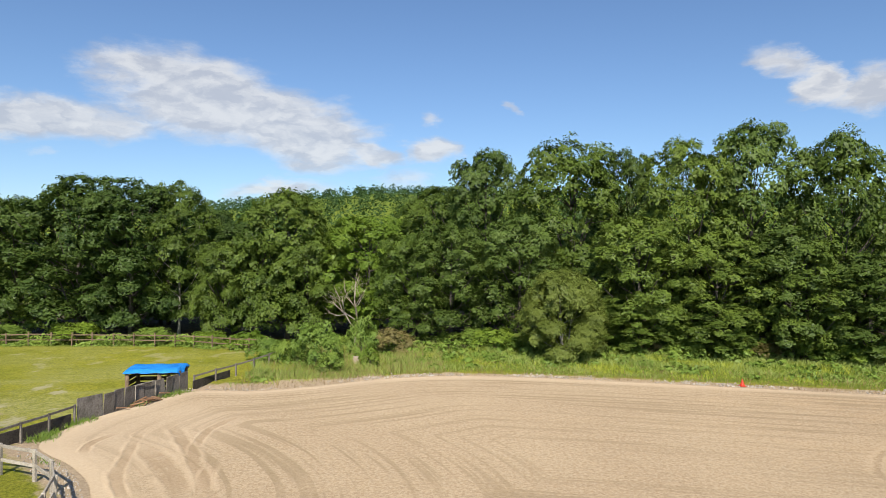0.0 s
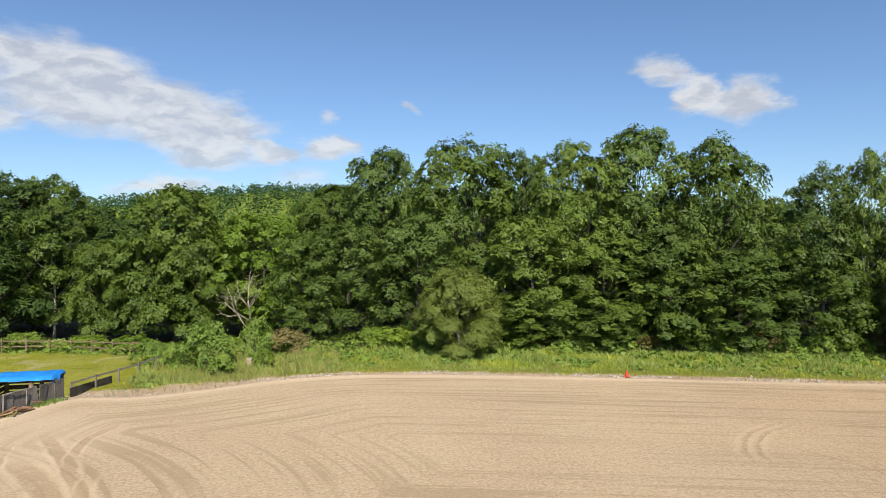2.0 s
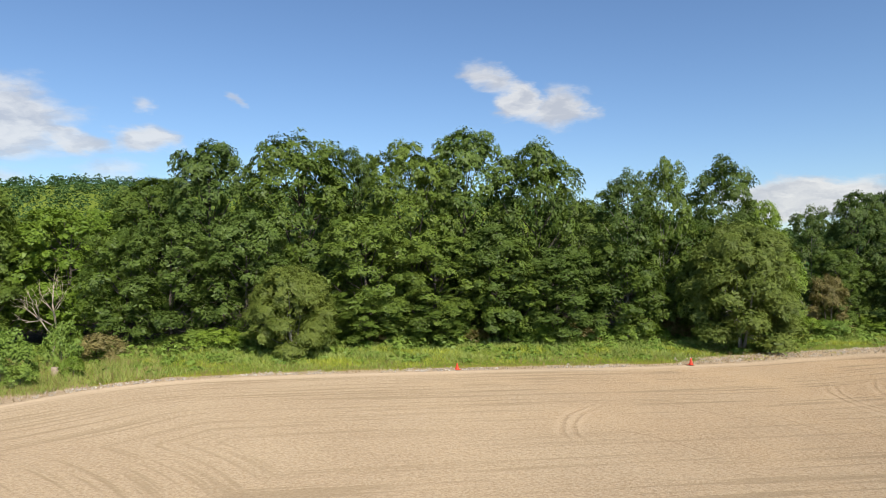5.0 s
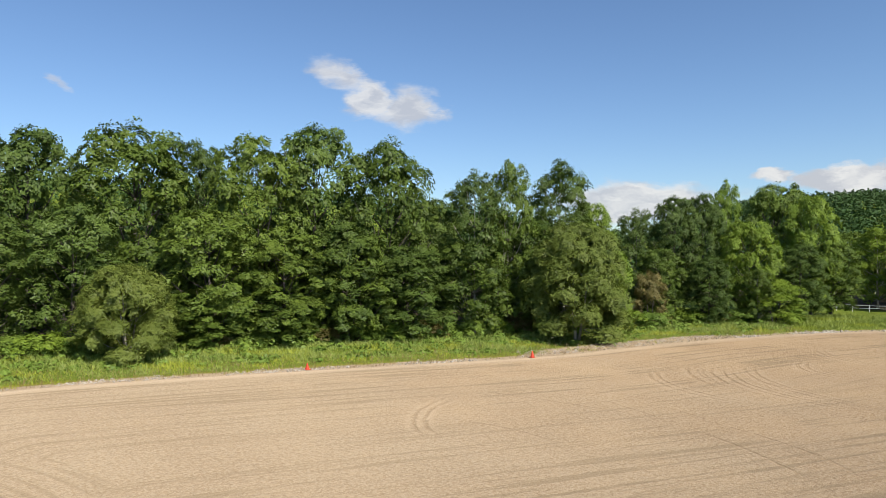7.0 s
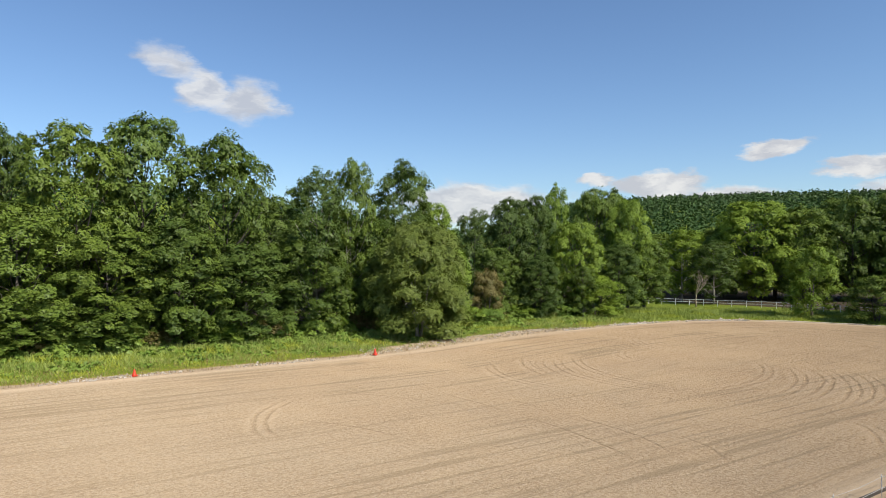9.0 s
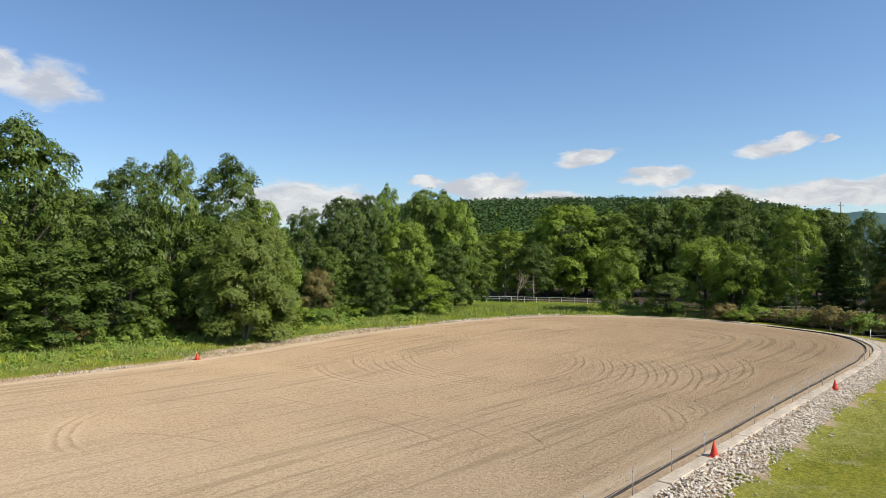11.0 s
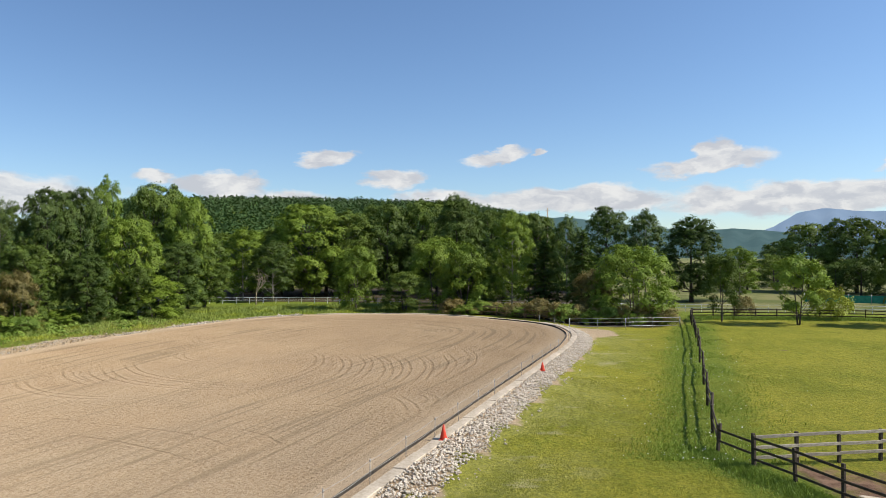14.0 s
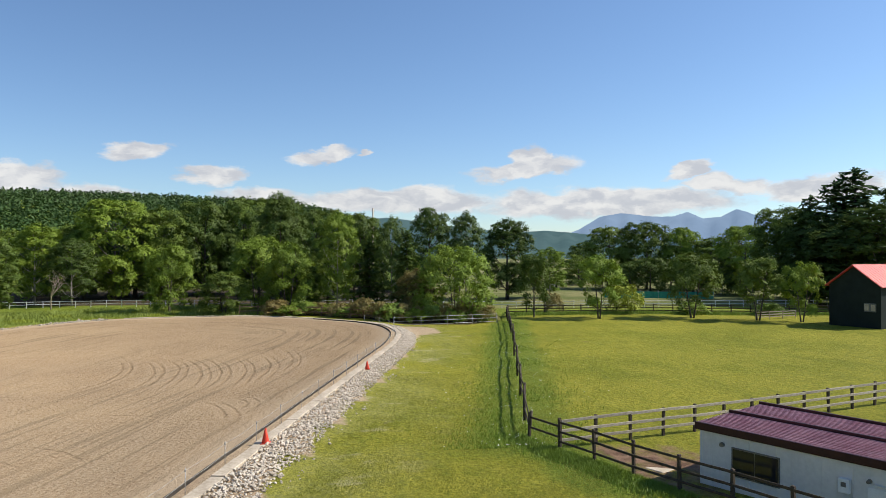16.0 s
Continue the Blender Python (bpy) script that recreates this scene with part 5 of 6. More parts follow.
def tarp_hut():
    """A low hut of logs and planks under a blue tarpaulin."""
    base = empty("hut", Matrix.LocRotScale((-17.75, 42.6, -0.6), Euler((0, 0, radians(8))), None), label="low wooden hut roofed with a blue tarpaulin beside grey boards", category="hut")
    wide, deep, tall = 2.9, 2.2, 1.72
    for x in (-wide / 2, 0.4, wide / 2):
        for y in (-deep / 2, deep / 2):
            bm = bmesh.new()
            tube(bm, [(x, y, -0.1), (x, y, tall)], [0.14, 0.12], 9)
            part("log_post", bm, BROWN_WOOD, base, "thick log post")
    for k in range(4):
        bm = bmesh.new()
        box(bm, (wide, 0.04, 0.26), Matrix.Translation((0, deep / 2 + 0.1, 0.3 + k * 0.34)), 0.006)
        part("plank", bm, DARK_WOOD, base)
    for k in range(4):
        for side in (-1, 1):
            bm = bmesh.new()
            box(bm, (0.04, deep, 0.26), Matrix.Translation((side * (wide / 2 + 0.1), 0, 0.3 + k * 0.34)), 0.006)
            part("plank", bm, DARK_WOOD, base)
    for y in (-deep / 2, deep / 2):
        bm = bmesh.new()
        tube(bm, [(-wide / 2 - 0.2, y, tall), (wide / 2 + 0.2, y, tall)], [0.08, 0.08], 8)
        part("beam", bm, BROWN_WOOD, base)
    n, m = 22, 16
    verts, faces = [], []
    for layer in (0.0, -0.012):
        for j in range(m + 1):
            for i in range(n + 1):
                u, v = i / n * 2 - 1, j / m * 2 - 1
                x, y = u * (wide / 2 + 0.22), v * (deep / 2 + 0.25)
                z = tall + 0.16 + 0.1 * (1 - v * v) + 0.015 * math.sin(7 * u + 3 * v) + 0.012 * math.sin(13 * v + 5 * u)
                over = max(abs(u) - 0.93, 0) / 0.07, max(abs(v) - 0.88, 0) / 0.12
                z -= (0.16 + 0.025 * math.sin(9 * (u + v))) * max(over)
                if u > 0.97 and -0.9 < v < -0.2:
                    z -= 0.55
                verts.append((x, y, z + layer))
    s = (n + 1) * (m + 1)
    for j in range(m):
        for i in range(n):
            q = (j * (n + 1) + i, j * (n + 1) + i + 1, (j + 1) * (n + 1) + i + 1, (j + 1) * (n + 1) + i)
            faces += [q, tuple(k + s for k in reversed(q))]
    ob = sheet("tarpaulin", verts, faces, TARP, base, True)
    tagged(ob, "bright blue plastic tarpaulin with sagging edges")


tarp_hut()

# ---- the site cabin ----
def cabin():
    """Two white prefabricated units side by side under low maroon corrugated roofs."""
    ang = math.atan2(-0.5, -0.87)
    base = empty("site_cabin", Matrix.LocRotScale((21.88, -12.97, -0.7), Euler((0, 0, ang)), None), label="white prefabricated cabin with maroon corrugated roof by the yard fence", category="cabin")
    long, unit_deep, tall = 9.0, 2.25, 2.18

    def put(name, size, place, mat, parent=base, bevel=0.01, label=""):
        bm = bmesh.new()
        box(bm, size, Matrix.Translation(place), bevel)
        return part(name, bm, mat, parent, label)

    # x runs along the front, y goes back from it
    for k in range(2):
        y0 = k * (unit_deep + 0.05)
        body = put("body", (long, unit_deep, tall), (long / 2, y0 + unit_deep / 2, tall / 2 + 0.1), WHITE_WALL)
        put("plinth", (long - 0.1, unit_deep - 0.1, 0.12), (long / 2, y0 + unit_deep / 2, 0.05), CONCRETE)
        bm = bmesh.new()
        box(bm, (long + 0.24, unit_deep, 0.05), Matrix.Translation((long / 2, y0 + unit_deep / 2, tall + 0.22)), 0.01)
        roof = part("roof_sheet", bm, MAROON, base, "maroon metal roof sheet")
        # raised ribs, their highlight painted by the paler maroon
        for i in range(12):
            put("sheet_rib", (long + 0.26, 0.045, 0.045), (long / 2, y0 + 0.1 + (unit_deep - 0.2) * i / 11, tall + 0.265), MAROON_SHEEN, roof, 0.012)
        put("roof_rib", (long + 0.3, 0.11, 0.24), (long / 2, y0 + unit_deep + 0.02, tall + 0.26), MAROON_DARK, bevel=0.01, label="dark maroon roof rib")
    put("fascia", (long + 0.3, 0.07, 0.26), (long / 2, -0.05, tall + 0.16), MAROON_DARK, label="dark maroon fascia")
    put("fascia", (0.07, unit_deep * 2 + 0.1, 0.2), (-0.1, unit_deep, tall + 0.14), MAROON_DARK, label="dark maroon fascia")
    for k in range(1, 20):
        put("wall_seam", (0.025, 0.018, tall - 0.1), (k * 0.45, -0.008, tall / 2 + 0.1), WHITE_WALL, bevel=0.004)
    for k in range(1, 10):
        put("wall_seam", (0.018, 0.025, tall - 0.1), (-0.008, k * 0.45, tall / 2 + 0.1), WHITE_WALL, bevel=0.004)
    win = put("window", (1.62, 0.05, 0.98), (2.0, -0.02, 1.36), ALUMINIUM, label="dark sliding window in a slim frame")
    for k in (-1, 1):
        put("pane", (0.74, 0.02, 0.88), (2.0 + k * 0.39, -0.05 - 0.008 * k, 1.36), GLASS, win, 0.003)
    meter = put("meter_box", (0.3, 0.16, 0.42), (4.75, -0.09, 1.5), PLASTIC, label="white electricity meter box")
    put("dial", (0.14, 0.02, 0.14), (4.75, -0.175, 1.55), ALUMINIUM, meter, 0.003)
    vent = bmesh.new()
    tube(vent, [(0.85, 0.0, 1.85), (0.85, -0.09, 1.85)], [0.09, 0.075], 12)
    part("vent", vent, ALUMINIUM, base, "round wall vent")
    pipe = bmesh.new()
    tube(pipe, [(5.55, -0.06, 1.72), (6.4, -0.06, 1.68), (7.8, -0.06, 1.72)], [0.025] * 3, 8)
    part("pipe", pipe, PLASTIC, base, "white wall pipe")
    lamp = bmesh.new()
    tube(lamp, [(5.4, 0, 1.78), (5.4, -0.16, 1.78)], [0.07, 0.05], 10)
    part("outlet", lamp, ALUMINIUM, base)
    door = put("door", (0.8, 0.05, 1.3), (5.75, -0.02, 0.95), PLASTIC, label="pale cabin door")
    put("handle", (0.1, 0.06, 0.03), (5.45, -0.07, 1.0), ALUMINIUM, door, 0.004)


cabin()

bm = bmesh.new()
box(bm, (1.35, 0.8, 0.16), None, 0.03)
slab = part("concrete_slab", bm, CONCRETE)
slab.matrix_world = pose(23.7, -12.55, -0.47, 2, -3, 118)
tagged(slab, "pale concrete slab lying on bare soil in the yard", "slab")


def barn():
    """A dark green barn with a red gable roof."""
    base = empty("barn", Matrix.LocRotScale((67.85, -57.15, -0.5), Euler((0, 0, radians(-71))), None), label="dark green barn with a bright red metal roof", category="barn")
    wide, long, eave, top = 5.8, 14.0, 4.75, 6.9
    # the gable faces -x of the barn's own frame; y across it
    bm = bmesh.new()
    prof = [(-wide / 2, 0), (wide / 2, 0), (wide / 2, eave), (0, top), (-wide / 2, eave)]
    a = [bm.verts.new((0, y, z)) for y, z in prof]
    b = [bm.verts.new((long, y, z)) for y, z in prof]
    bm.faces.new(a)
    bm.faces.new(b[::-1])
    for k in range(5):
        bm.faces.new((a[k], b[k], b[(k + 1) % 5], a[(k + 1) % 5]))
    bmesh.ops.recalc_face_normals(bm, faces=bm.faces[:])
    part("wall", bm, BARN_WALL, base)
    for side in (-1, 1):
        bm = bmesh.new()
        rise = math.atan2(top - eave, wide / 2)
        length = math.hypot(top - eave, wide / 2) + 0.5
        mid = Vector((long / 2, side * (wide / 4 + 0.12), (top + eave) / 2 + 0.02))
        box(bm, (long + 0.8, length, 0.1), Matrix.Translation(mid) @ Euler((-side * rise, 0, 0)).to_matrix().to_4x4(), 0.02)
        roof = part("roof", bm, BARN_ROOF, base, "bright red metal roof")
        for k in range(25):
            bm = bmesh.new()
            box(bm, (0.05, length, 0.05), Matrix.Translation(mid + Vector((k * 0.6 - 7.2, 0, 0.06))) @ Euler((-side * rise, 0, 0)).to_matrix().to_4x4(), 0.0)
            part("roof_seam", bm, BARN_ROOF, roof)
    y, z = -1.75, 2.4
    bm = bmesh.new()
    box(bm, (0.12, 1.3, 0.95), Matrix.Translation((-0.02, y, z)), 0.02)
    win = part("window", bm, ALUMINIUM, base, "barn window with pale panes")
    for k in (-1, 1):
        bm = bmesh.new()
        box(bm, (0.04, 0.45, 0.7), Matrix.Translation((-0.09, y + k * 0.36, z)), 0.005)
        part("pane", bm, CONCRETE, win)


barn()


def utility_pole(x, y, tall):
    base = empty("utility_pole", Matrix.Translation((x, y, float(level(x, y)))), label="tall grey utility pole with a cross arm", category="pole", group="utility poles")
    bm = bmesh.new()
    tube(bm, [(0, 0, -0.3), (0, 0, tall)], [0.16, 0.11], 9)
    part("pole", bm, CONCRETE, base)
    bm = bmesh.new()
    box(bm, (0.08, 0.7, 0.08), Matrix.Translation((0, 0, tall - 0.5)), 0.01)
    part("cross_arm", bm, STEEL, base)


for x, y, tall in ((160, -43, 9.5), (118, -6, 15.5)):
    utility_pole(x, y, tall)


def net_fence():
    base = empty("net_fence", Matrix(), label="low green windbreak net on posts across the far field", category="net")
    a, b = Vector((118, -48, -0.4)), Vector((112, -66, -0.4))
    for k in range(7):
        p = a.lerp(b, k / 6)
        bm = bmesh.new()
        tube(bm, [p + Vector((0, 0, -0.1)), p + Vector((0, 0, 1.6))], [0.04, 0.04], 6)
        part("post", bm, STEEL, base)
    for k in range(6):
        p, q = a.lerp(b, k / 6), a.lerp(b, (k + 1) / 6)
        d = q - p
        bm = bmesh.new()
        box(bm, (d.length - 0.05, 0.02, 1.2), Matrix.LocRotScale((p + q) / 2 + Vector((0, 0, 0.8)), Euler((0, 0, math.atan2(d.y, d.x))), None))
        part("net", bm, NET, base, "green mesh net")


net_fence()

# ---- undergrowth ----
def blades(name, x, y, tall, mat, label, lean=0.35, wide=0.035):
    """Grass blades, one pointed strip each, as one patch of growth."""
    n = len(x)
    z = level(x, y)
    a = rng.uniform(0, math.tau, n)
    h = tall * rng.uniform(0.5, 1.2, n)
    side = np.stack([np.cos(a), np.sin(a), np.zeros(n)], 1) * (wide * rng.uniform(0.6, 1.4, n))[:, None]
    tip = np.stack([rng.normal(0, lean, n) * h, rng.normal(0, lean, n) * h, h], 1)
    root = np.stack([x, y, z - 0.02], 1)
    v = np.empty((n, 3, 3), np.float32)
    v[:, 0], v[:, 1], v[:, 2] = root - side, root + side, root + tip
    me = bpy.data.meshes.new(name)
    me.vertices.add(n * 3)
    me.vertices.foreach_set("co", v.ravel())
    me.loops.add(n * 3)
    me.loops.foreach_set("vertex_index", np.arange(n * 3, dtype=np.int32))
    me.polygons.add(n)
    me.polygons.foreach_set("loop_start", np.arange(0, n * 3, 3, dtype=np.int32))
    me.update(calc_edges=True)
    me.materials.append(mat)
    return tagged(new(name, me), label, "grass", kind="stuff")


def north_bank(count, d0, d1, seed, power=1.0):
    """Places on the bank between the sand and the wood."""
    r = np.random.default_rng(seed)
    line = OUTLINE[130:290]
    c = along(line)
    s = r.uniform(0, c[-1], count)
    t = np.gradient(line, axis=0)
    x, y = np.interp(s, c, line[:, 0]), np.interp(s, c, line[:, 1])
    tx, ty = np.interp(s, c, t[:, 0]), np.interp(s, c, t[:, 1])
    ln = np.hypot(tx, ty)
    d = d0 + (d1 - d0) * r.uniform(0, 1, count) ** power
    x, y = x + ty / ln * d, y - tx / ln * d
    keep = (arena_gap(x, y) > d0 * 0.8) & (x > -13.5) & ~((x > 72) & (y < 6))
    return x[keep], y[keep], d[keep]


x, y, d = north_bank(105000, 0.6, 17, 31, 0.9)
thick = np.sin(x * 0.7) * np.sin(y * 0.9 + 1) + 0.7 * np.sin(x * 2.1 + y) + 0.5 * np.sin(x * 0.23 - 1)
k = rng.uniform(-1.4, 1.4, len(x)) + step(0.6, 3.5, d - 1.8 * ((x > 36) & (x < 60))) * 2.2 - 1.4 > -thick * 0.8
lush = np.clip(0.5 + 0.4 * thick[k], 0.15, 1.2)
x, y, d, tall = x[k], y[k], d[k], (0.14 + 0.26 * step(0.5, 7, d[k])) * (0.5 + lush)
k = np.sin(x * 0.8 + 2 * np.sin(y * 0.6)) + 0.8 * np.sin(y * 1.3 + x * 0.5) + rng.normal(0, 0.5, len(x)) - 0.12 * d > -0.25
blades("tall_grass", x[~k], y[~k], tall[~k], BANK_GRASS, "tall rough green grass on the bank between sand and wood", 0.45, 0.03)
blades("tall_grass", x[k], y[k], tall[k] * 0.8, BANK_YELLOW, "yellow-green grass patches on the bank beside the sand", 0.45, 0.03)
x, y, d = north_bank(7000, 0.3, 6, 32, 1.4)
blades("dry_grass", x, y, 0.38, DRY, "dry straw-coloured stems among the bank's grass", 0.4, 0.014)


r = np.random.default_rng(35)
n = 42000
fx, fy = r.uniform(72, 99, n), r.uniform(8, 48, n)
d = arena_gap(fx, fy)
k = (d > 0.9) & (d < 16) & (r.uniform(0, 1, n) < 0.5 + 0.5 * (np.sin(fx * 0.8) * np.sin(fy * 0.6 + 1) > -0.2))
fx, fy, d = fx[k], fy[k], d[k]
k = np.sin(fx * 0.9 + 2 * np.sin(fy * 0.5)) + 0.8 * np.sin(fy * 1.1 + fx * 0.4) + r.normal(0, 0.4, len(fx)) > 0.55
tall = (0.22 + 0.3 * step(1, 4, d)) * (0.6 + 0.5 * np.abs(np.sin(fx * 1.3) * np.cos(fy * 0.7)))
blades("tall_grass", fx[~k], fy[~k], tall[~k], BANK_GRASS, "tall lush grass on the bank at the arena's far end", 0.6, 0.04)
blades("tall_grass", fx[k], fy[k], tall[k] * 0.7, BANK_YELLOW, "yellow-green grass patches on the bank at the far end", 0.6, 0.04)


def leafy_weeds():
    """Broad-leaved weeds in clumps along the foot of the wood."""
    r = np.random.default_rng(33)
    x, y, d = north_bank(1300, 2.8, 18, 34, 0.55)
    n = 46
    tall = (0.25 + 0.6 * step(5, 13, d)) * r.uniform(0.6, 1.25, len(x))
    wide = r.uniform(0.5, 1.1, len(x))
    u = r.uniform(0, 1, (len(x), n)) ** 0.7
    a = r.uniform(0, math.tau, (len(x), n))
    rad = wide[:, None] * np.sqrt(1.05 - u**2 * 0.9) * r.uniform(0.4, 1, (len(x), n))
    p = np.stack([x[:, None] + np.cos(a) * rad, y[:, None] + np.sin(a) * rad, level(x, y)[:, None] + u * tall[:, None]], -1).reshape(-1, 3)
    f = np.stack([np.cos(a) * 0.5, np.sin(a) * 0.5, np.full_like(a, 0.8)], -1).reshape(-1, 3)
    tagged(new("leafy_weeds", leaf_mesh("leafy_weeds", p, f, 0.19, WEED, 1.4, 0.4)), "broad-leaved green weeds along the foot of the wood", "weeds", kind="stuff")


leafy_weeds()

for x, y, tall, wide, k, label in (
    (-9.3, 50.0, 3.1, 1.9, 0, "leafy green bush at the arena's corner"), (-6.3, 54.0, 3.0, 1.3, 0, "leafy green bush below the dead tree"), (-11.9, 50.9, 1.6, 0.9, 0, "small leafy bush beside the grey fence"),
    (-5.4, 50.4, 1.4, 0.8, 1, "small leafy bush in the rough grass"), (-8.0, 48.4, 1.3, 1.0, 0, "small leafy bush in the rough grass"), (-4.2, 56.2, 1.8, 1.8, 2, "brownish dry bush by the dead tree"),
    (-13.5, 54.5, 1.4, 1.4, 0, "leafy green bush beside the fence"), (-15.5, 60, 1.8, 1.6, 0, "leafy green bush beside the fence"), (-30, 70.5, 1.6, 2.2, 0, "leafy bush under the meadow trees"), (-38, 71, 2.0, 2.6, 1, "leafy bush under the meadow trees"),
    (-24, 69.5, 1.4, 2.0, 1, "leafy bush under the meadow trees"), (-19, 67.5, 1.6, 2.0, 1, "leafy bush under the meadow trees"), (-45, 70, 1.8, 2.4, 0, "leafy bush under the meadow trees"), (-52, 75, 3.2, 3.4, 1, "leafy bush under the meadow trees"), (-46, 76, 3.4, 3.2, 0, "leafy bush under the meadow trees"), (-58, 75, 3.4, 3.4, 0, "leafy bush under the meadow trees"),
):
    plant(BUSH[k], x, y, tall, wide, label, "bush")
r = np.random.default_rng(41)
for k in range(44):
    s = k / 43
    x = 2 + 74 * s + r.normal(0, 0.5)
    y = float(np.interp(x, [2, 12, 20, 30, 40, 52, 64, 78], [60.5, 57.5, 55.5, 52.5, 50, 48.5, 46, 40])) + r.normal(0, 0.6)
    plant(BUSH[(0, 0, 1, 0, 2)[k % 5]], x, y, r.uniform(0.9, 1.9), r.uniform(1.2, 2.2), "leafy shrub at the foot of the wood", "bush", "shrubs along the wood")
for k in range(26):
    y = -17 + 25 * k / 25 + r.normal(0, 0.4)
    x = float(np.interp(y, [-17, -6, 3, 12, 22, 31], [79, 79.5, 86, 89, 89.5, 86])) + r.normal(0, 0.7)
    plant(BUSH[(2, 0, 2, 1, 2)[k % 5]], x, y, r.uniform(1.0, 2.3), r.uniform(1.1, 2.0), "low brownish shrub at the arena's far end", "bush", "shrubs at the far end")
for x, y, tall, wide, k in ((90.5, -29.5, 2.4, 1.5, 2), (88, -39, 3.6, 2.4, 3), (85.5, -47.5, 1.6, 2.0, 0), (83, -57, 1.5, 1.8, 0)):
    plant(BUSH[k], x, y, tall, wide, "bright green bush beside the far fence" if k == 3 else "small bush beside the far fence", "bush")


def bare_tree(x, y, tall, label):
    """A leafless dead tree with pale forked limbs."""
    r = np.random.default_rng(int(abs(x) * 10))
    base = empty("dead_tree", Matrix.Translation((x, y, float(level(x, y)))), label=label, category="tree")
    bm = bmesh.new()

    def grow(p, d, length, rad, depth):
        q = p + d * length * 0.5 + Vector(r.normal(0, 0.04, 3)) * length
        e = p + d * length
        tube(bm, [p, q, e], [rad, rad * 0.82, rad * 0.62], 6 if depth > 1 else 4)
        if depth:
            for _ in range(4 if depth > 3 else 3 if depth > 2 else 2):
                nd = (d + Vector(r.normal(0, 0.55, 3)) + Vector((0, 0, 0.25))).normalized()
                grow(e if r.uniform() < 0.6 else p.lerp(e, 0.7), nd, length * r.uniform(0.6, 0.85), rad * 0.58, depth - 1)

    grow(Vector((0, 0, -0.1)), Vector((0.05, 0, 1)), tall * 0.2, 0.11, 4)
    part("trunk", bm, DEAD_BARK, base)


bare_tree(-7.2, 56.6, 13.0, "pale leafless dead tree at the wood's edge")
bare_tree(98, 38, 9.5, "pale leafless dead tree in the far wood")

# ---- pasture growth ----
r = np.random.default_rng(51)
n = 12000
u = r.uniform(0, 1, n)
fx, fy = 20.5 + 8.5 * u, -12.2 + 3.9 * u + np.abs(r.normal(0, 0.75, n))
blades("yard_weeds", fx, fy, 0.17, LUSH, "lush weeds along the outside of the yard fence", 0.5, 0.02)
n = 30000
u, v = r.uniform(0, 1, n), r.normal(0, 1.0, n)
fx, fy = 27 + 52 * u**1.4, 0
fy = -8.3 - (fx - 27) * 0.235 + v * 1.6 + 0.3
k = np.sin(fx * 0.7 + np.sin(fy)) + np.sin(fy * 1.1 + fx * 0.3) + r.normal(0, 0.5, n) > -0.3
fx, fy = fx[k], fy[k]
blades("meadow_tufts", fx, fy, 0.15, LUSH, "lush green grass tufts along the dark fence", 0.5, 0.02)
n = 480
fx = 27 + 40 * r.uniform(0, 1, n) ** 1.5
fy = -8.3 - (fx - 27) * 0.235 + r.normal(0, 2.0, n) + 0.2
p = np.stack([fx, fy, level(fx, fy) + 0.14], 1)
tagged(new("clover_flowers", leaf_mesh("clover_flowers", p, np.tile([0, 0, 1.0], (n, 1)), 0.055, PETAL, 1.1, 0.3)), "small white clover flowers in the grass along the fence", "flowers", kind="stuff")

# ---- lawn ----
n = 60000
fx = 19 + 26 * r.uniform(0, 1, n) ** 1.5
fy = r.uniform(0, 1, n) * (11 + 0.0 * fx) - 9.5 - 0.22 * (fx - 22)
k = (arena_gap(fx, fy) > 2.7) & (r.uniform(0, 1, n) < 0.35 + 0.65 * (np.sin(fx * 0.9 + 2 * np.sin(fy * 0.7)) > 0.1))
blades("lawn", fx[k], fy[k], 0.07, LAWN, "short mown grass with yellowish tufts", 0.7, 0.018)


def stump(x, y):
    bm = bmesh.new()
    tube(bm, [(0, 0, -0.1), (0, 0, 0.1), (0.02, 0, 0.62)], [0.3, 0.24, 0.21], 12)
    ob = part("tree_stump", bm, DEAD_BARK)
    ob.location = (x, y, float(level(x, y)))
    tagged(ob, "pale cut tree stump in the rough grass", "stump")


stump(-6.5, 51.2)


def wood_pile():
    base = empty("wood_pile", Matrix.LocRotScale((-16.35, 38.0, 0.0), Euler((0, 0, -0.25)), None), label="small heap of brown broken planks by the boards", category="wood")
    r = np.random.default_rng(8)
    for k in range(16):
        bm = bmesh.new()
        box(bm, (r.uniform(0.4, 1.0), 0.12, 0.05), Matrix.LocRotScale((r.normal(0, 0.12), r.normal(0, 0.75), 0.05 + 0.014 * k), Euler((r.normal(0, 0.12), r.normal(0, 0.12), r.normal(1.5, 0.5))), None), 0.006)
        part("plank", bm, RED_WOOD, base)


wood_pile()

bm = bmesh.new()
ring = [(-26, 14), (-15.2, 13), (-14.2, 19), (-15.3, 22.6), (-17.2, 23.9), (-21, 24.3), (-26, 24.5)]
bm.faces.new([bm.verts.new((x, y, float(level(x, y)) + 0.03)) for x, y in ring])
tagged(part("path", bm, GRAVEL), "grey gravel path beside the corner fence", "path", kind="structure")

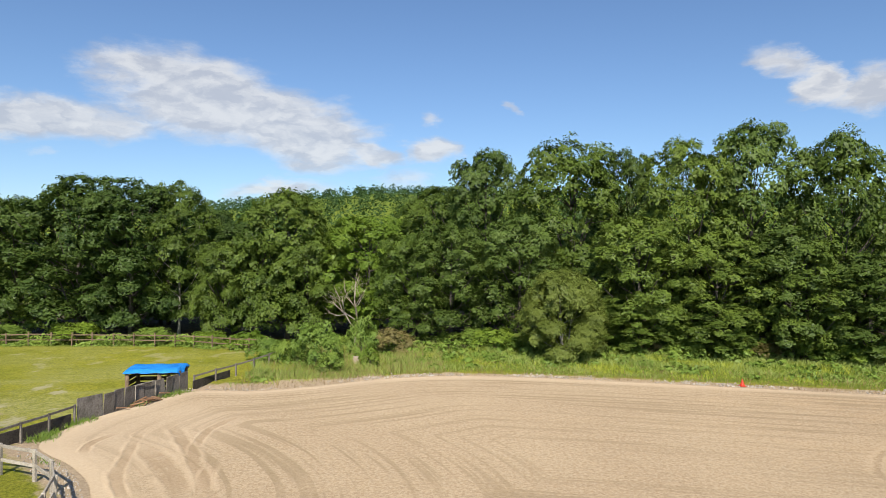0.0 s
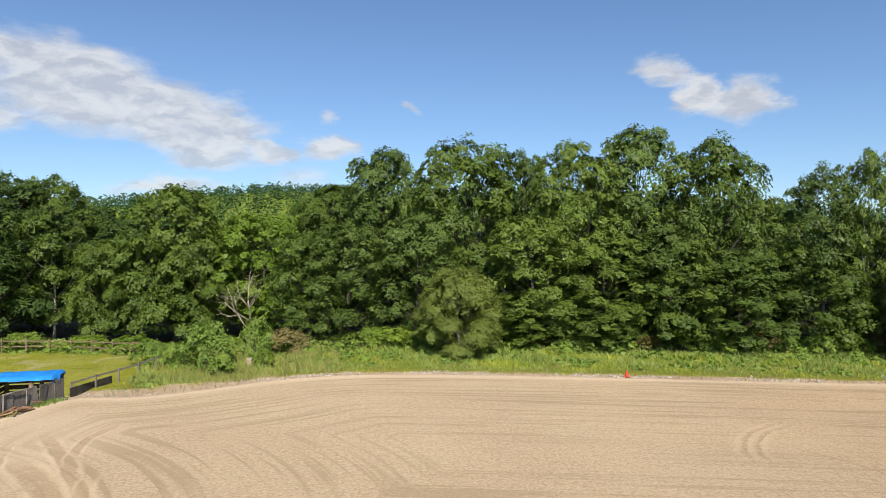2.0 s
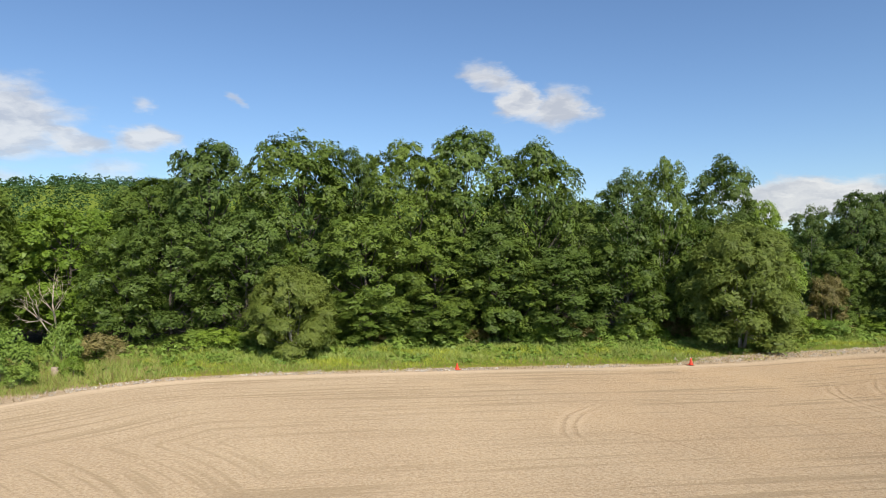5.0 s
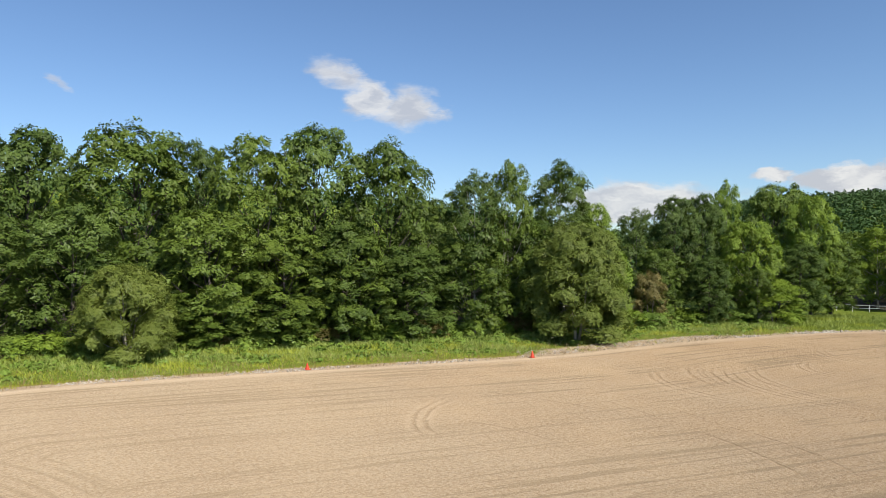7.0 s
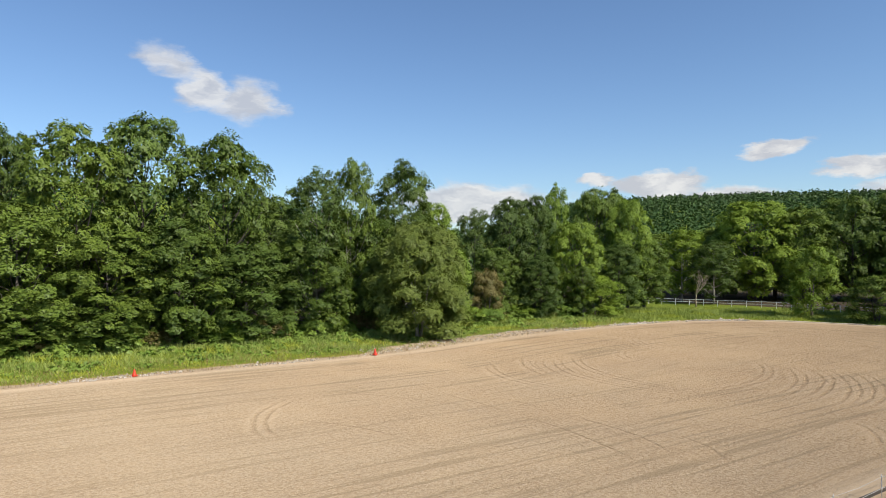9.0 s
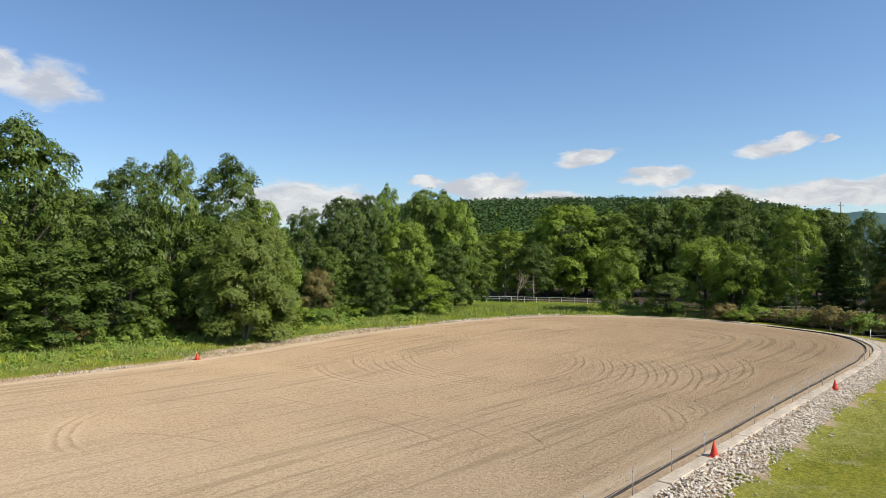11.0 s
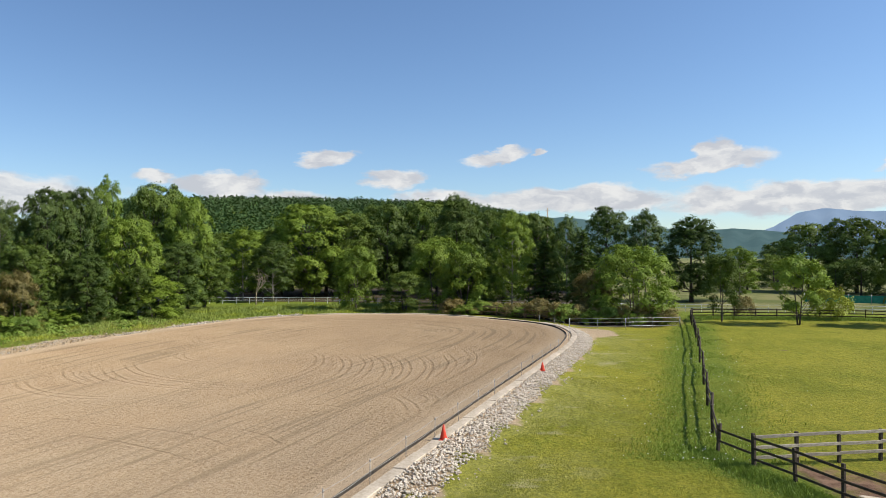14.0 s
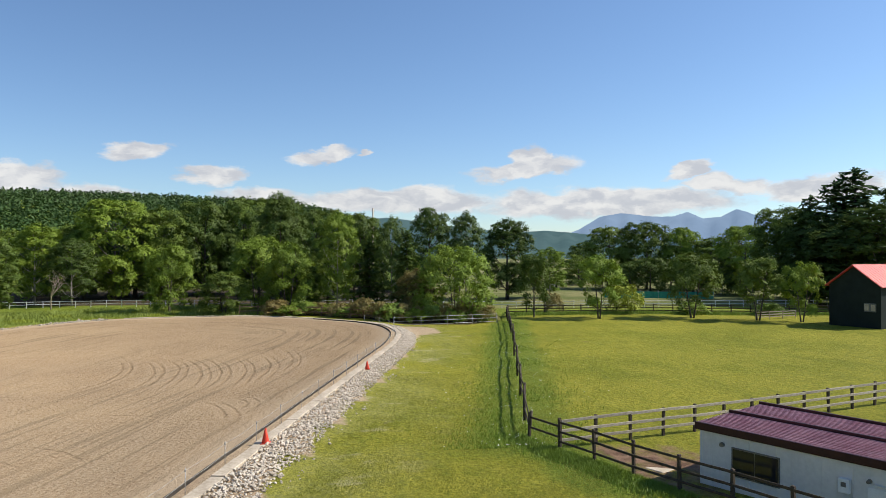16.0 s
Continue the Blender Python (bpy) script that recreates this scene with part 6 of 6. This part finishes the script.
# ---- growth along the far fence and the boards ----
r = np.random.default_rng(52)
n = 14000
fy = r.uniform(-66, -22, n)
fx = np.interp(fy, [-68, -56, -48, -41, -22], [82, 84.5, 86, 88.5, 88]) - 0.4 + r.normal(0, 0.8, n)
blades("fence_weeds", fx, fy, 0.42, WEED, "rank green weeds along the far pasture fence", 0.5, 0.035)
n = 5000
fy = r.uniform(26, 47, n)
fx = np.interp(fy, [26, 29.4, 33.2, 36.9, 41.4, 43.3, 47], [-15.0, -17.8, -18.1, -17.2, -15.7, -13.6, -12.2]) + r.normal(0.15, 0.3, n)
k = (np.sin(fy * 1.9) + np.sin(fy * 0.8 + 1) + r.normal(0, 0.4, n) > 0.5) & (arena_gap(fx, fy) > -0.5)
blades("board_weeds", fx[k], fy[k], 0.28, WEED, "green weeds growing along the boards", 0.5, 0.022)

n = 9000
fx = r.uniform(-54, -14, n)
fy = np.interp(fx, [-52, -38.8, -26.5, -21, -16.6], [67.5, 68.7, 68.3, 66.5, 65]) + r.normal(0.5, 0.7, n)
k = np.sin(fx * 0.7) + np.sin(fx * 1.9 + 1) + r.normal(0, 0.5, n) > -0.5
p = np.stack([fx[k], fy[k], level(fx[k], fy[k]) + r.uniform(0, 1, k.sum()) ** 1.5 * (0.7 + 0.5 * np.sin(fx[k] * 0.9))], 1)
tagged(new("leafy_weeds", leaf_mesh("leafy_weeds", p, np.tile([0, -0.4, 0.8], (k.sum(), 1)), 0.16, WEED, 1.4, 0.4)), "rank broad-leaved weeds along the brown meadow fence", "weeds", kind="stuff")
fx, fy = r.uniform(-14, 0, 16000), r.uniform(45.5, 58, 16000)
k = (arena_gap(fx, fy) > 1.2) & (fx > -13.3 + 0.15 * (fy - 46))
fx, fy = fx[k], fy[k]
h = 0.3 + 0.45 * np.abs(np.sin(fx * 0.9 + 1) * np.cos(fy * 0.7))
k = r.uniform(0, 1, len(fx)) < 0.3
blades("tall_grass", fx[~k], fy[~k], h[~k], BANK_GRASS, "tall uncut grass round the bushes at the arena's corner", 0.4, 0.022)
blades("dry_grass", fx[k], fy[k], h[k] * 1.2, DRY, "dry straw-coloured grass round the bushes", 0.4, 0.012)

for x, y, tall, wide in ((150, -44, 6, 4), (158, -52, 7, 4.5), (165, -40, 6, 4), (146, -60, 5, 3.5), (170, -62, 8, 5), (155, -70, 7, 4.5)):
    plant(FAR[1], x, y, tall, wide, "low tree in the field beyond the white fence", group="field trees")
for k in range(10):
    x, y = 141.8 - 3.6 * k, -63.5 - 3.0 * k
    plant(FAR[2], x, y, 6.5 + 1.2 * math.sin(k * 2.1), 4.2, "low dark tree at the edge of the far wood", group="far wood edge")
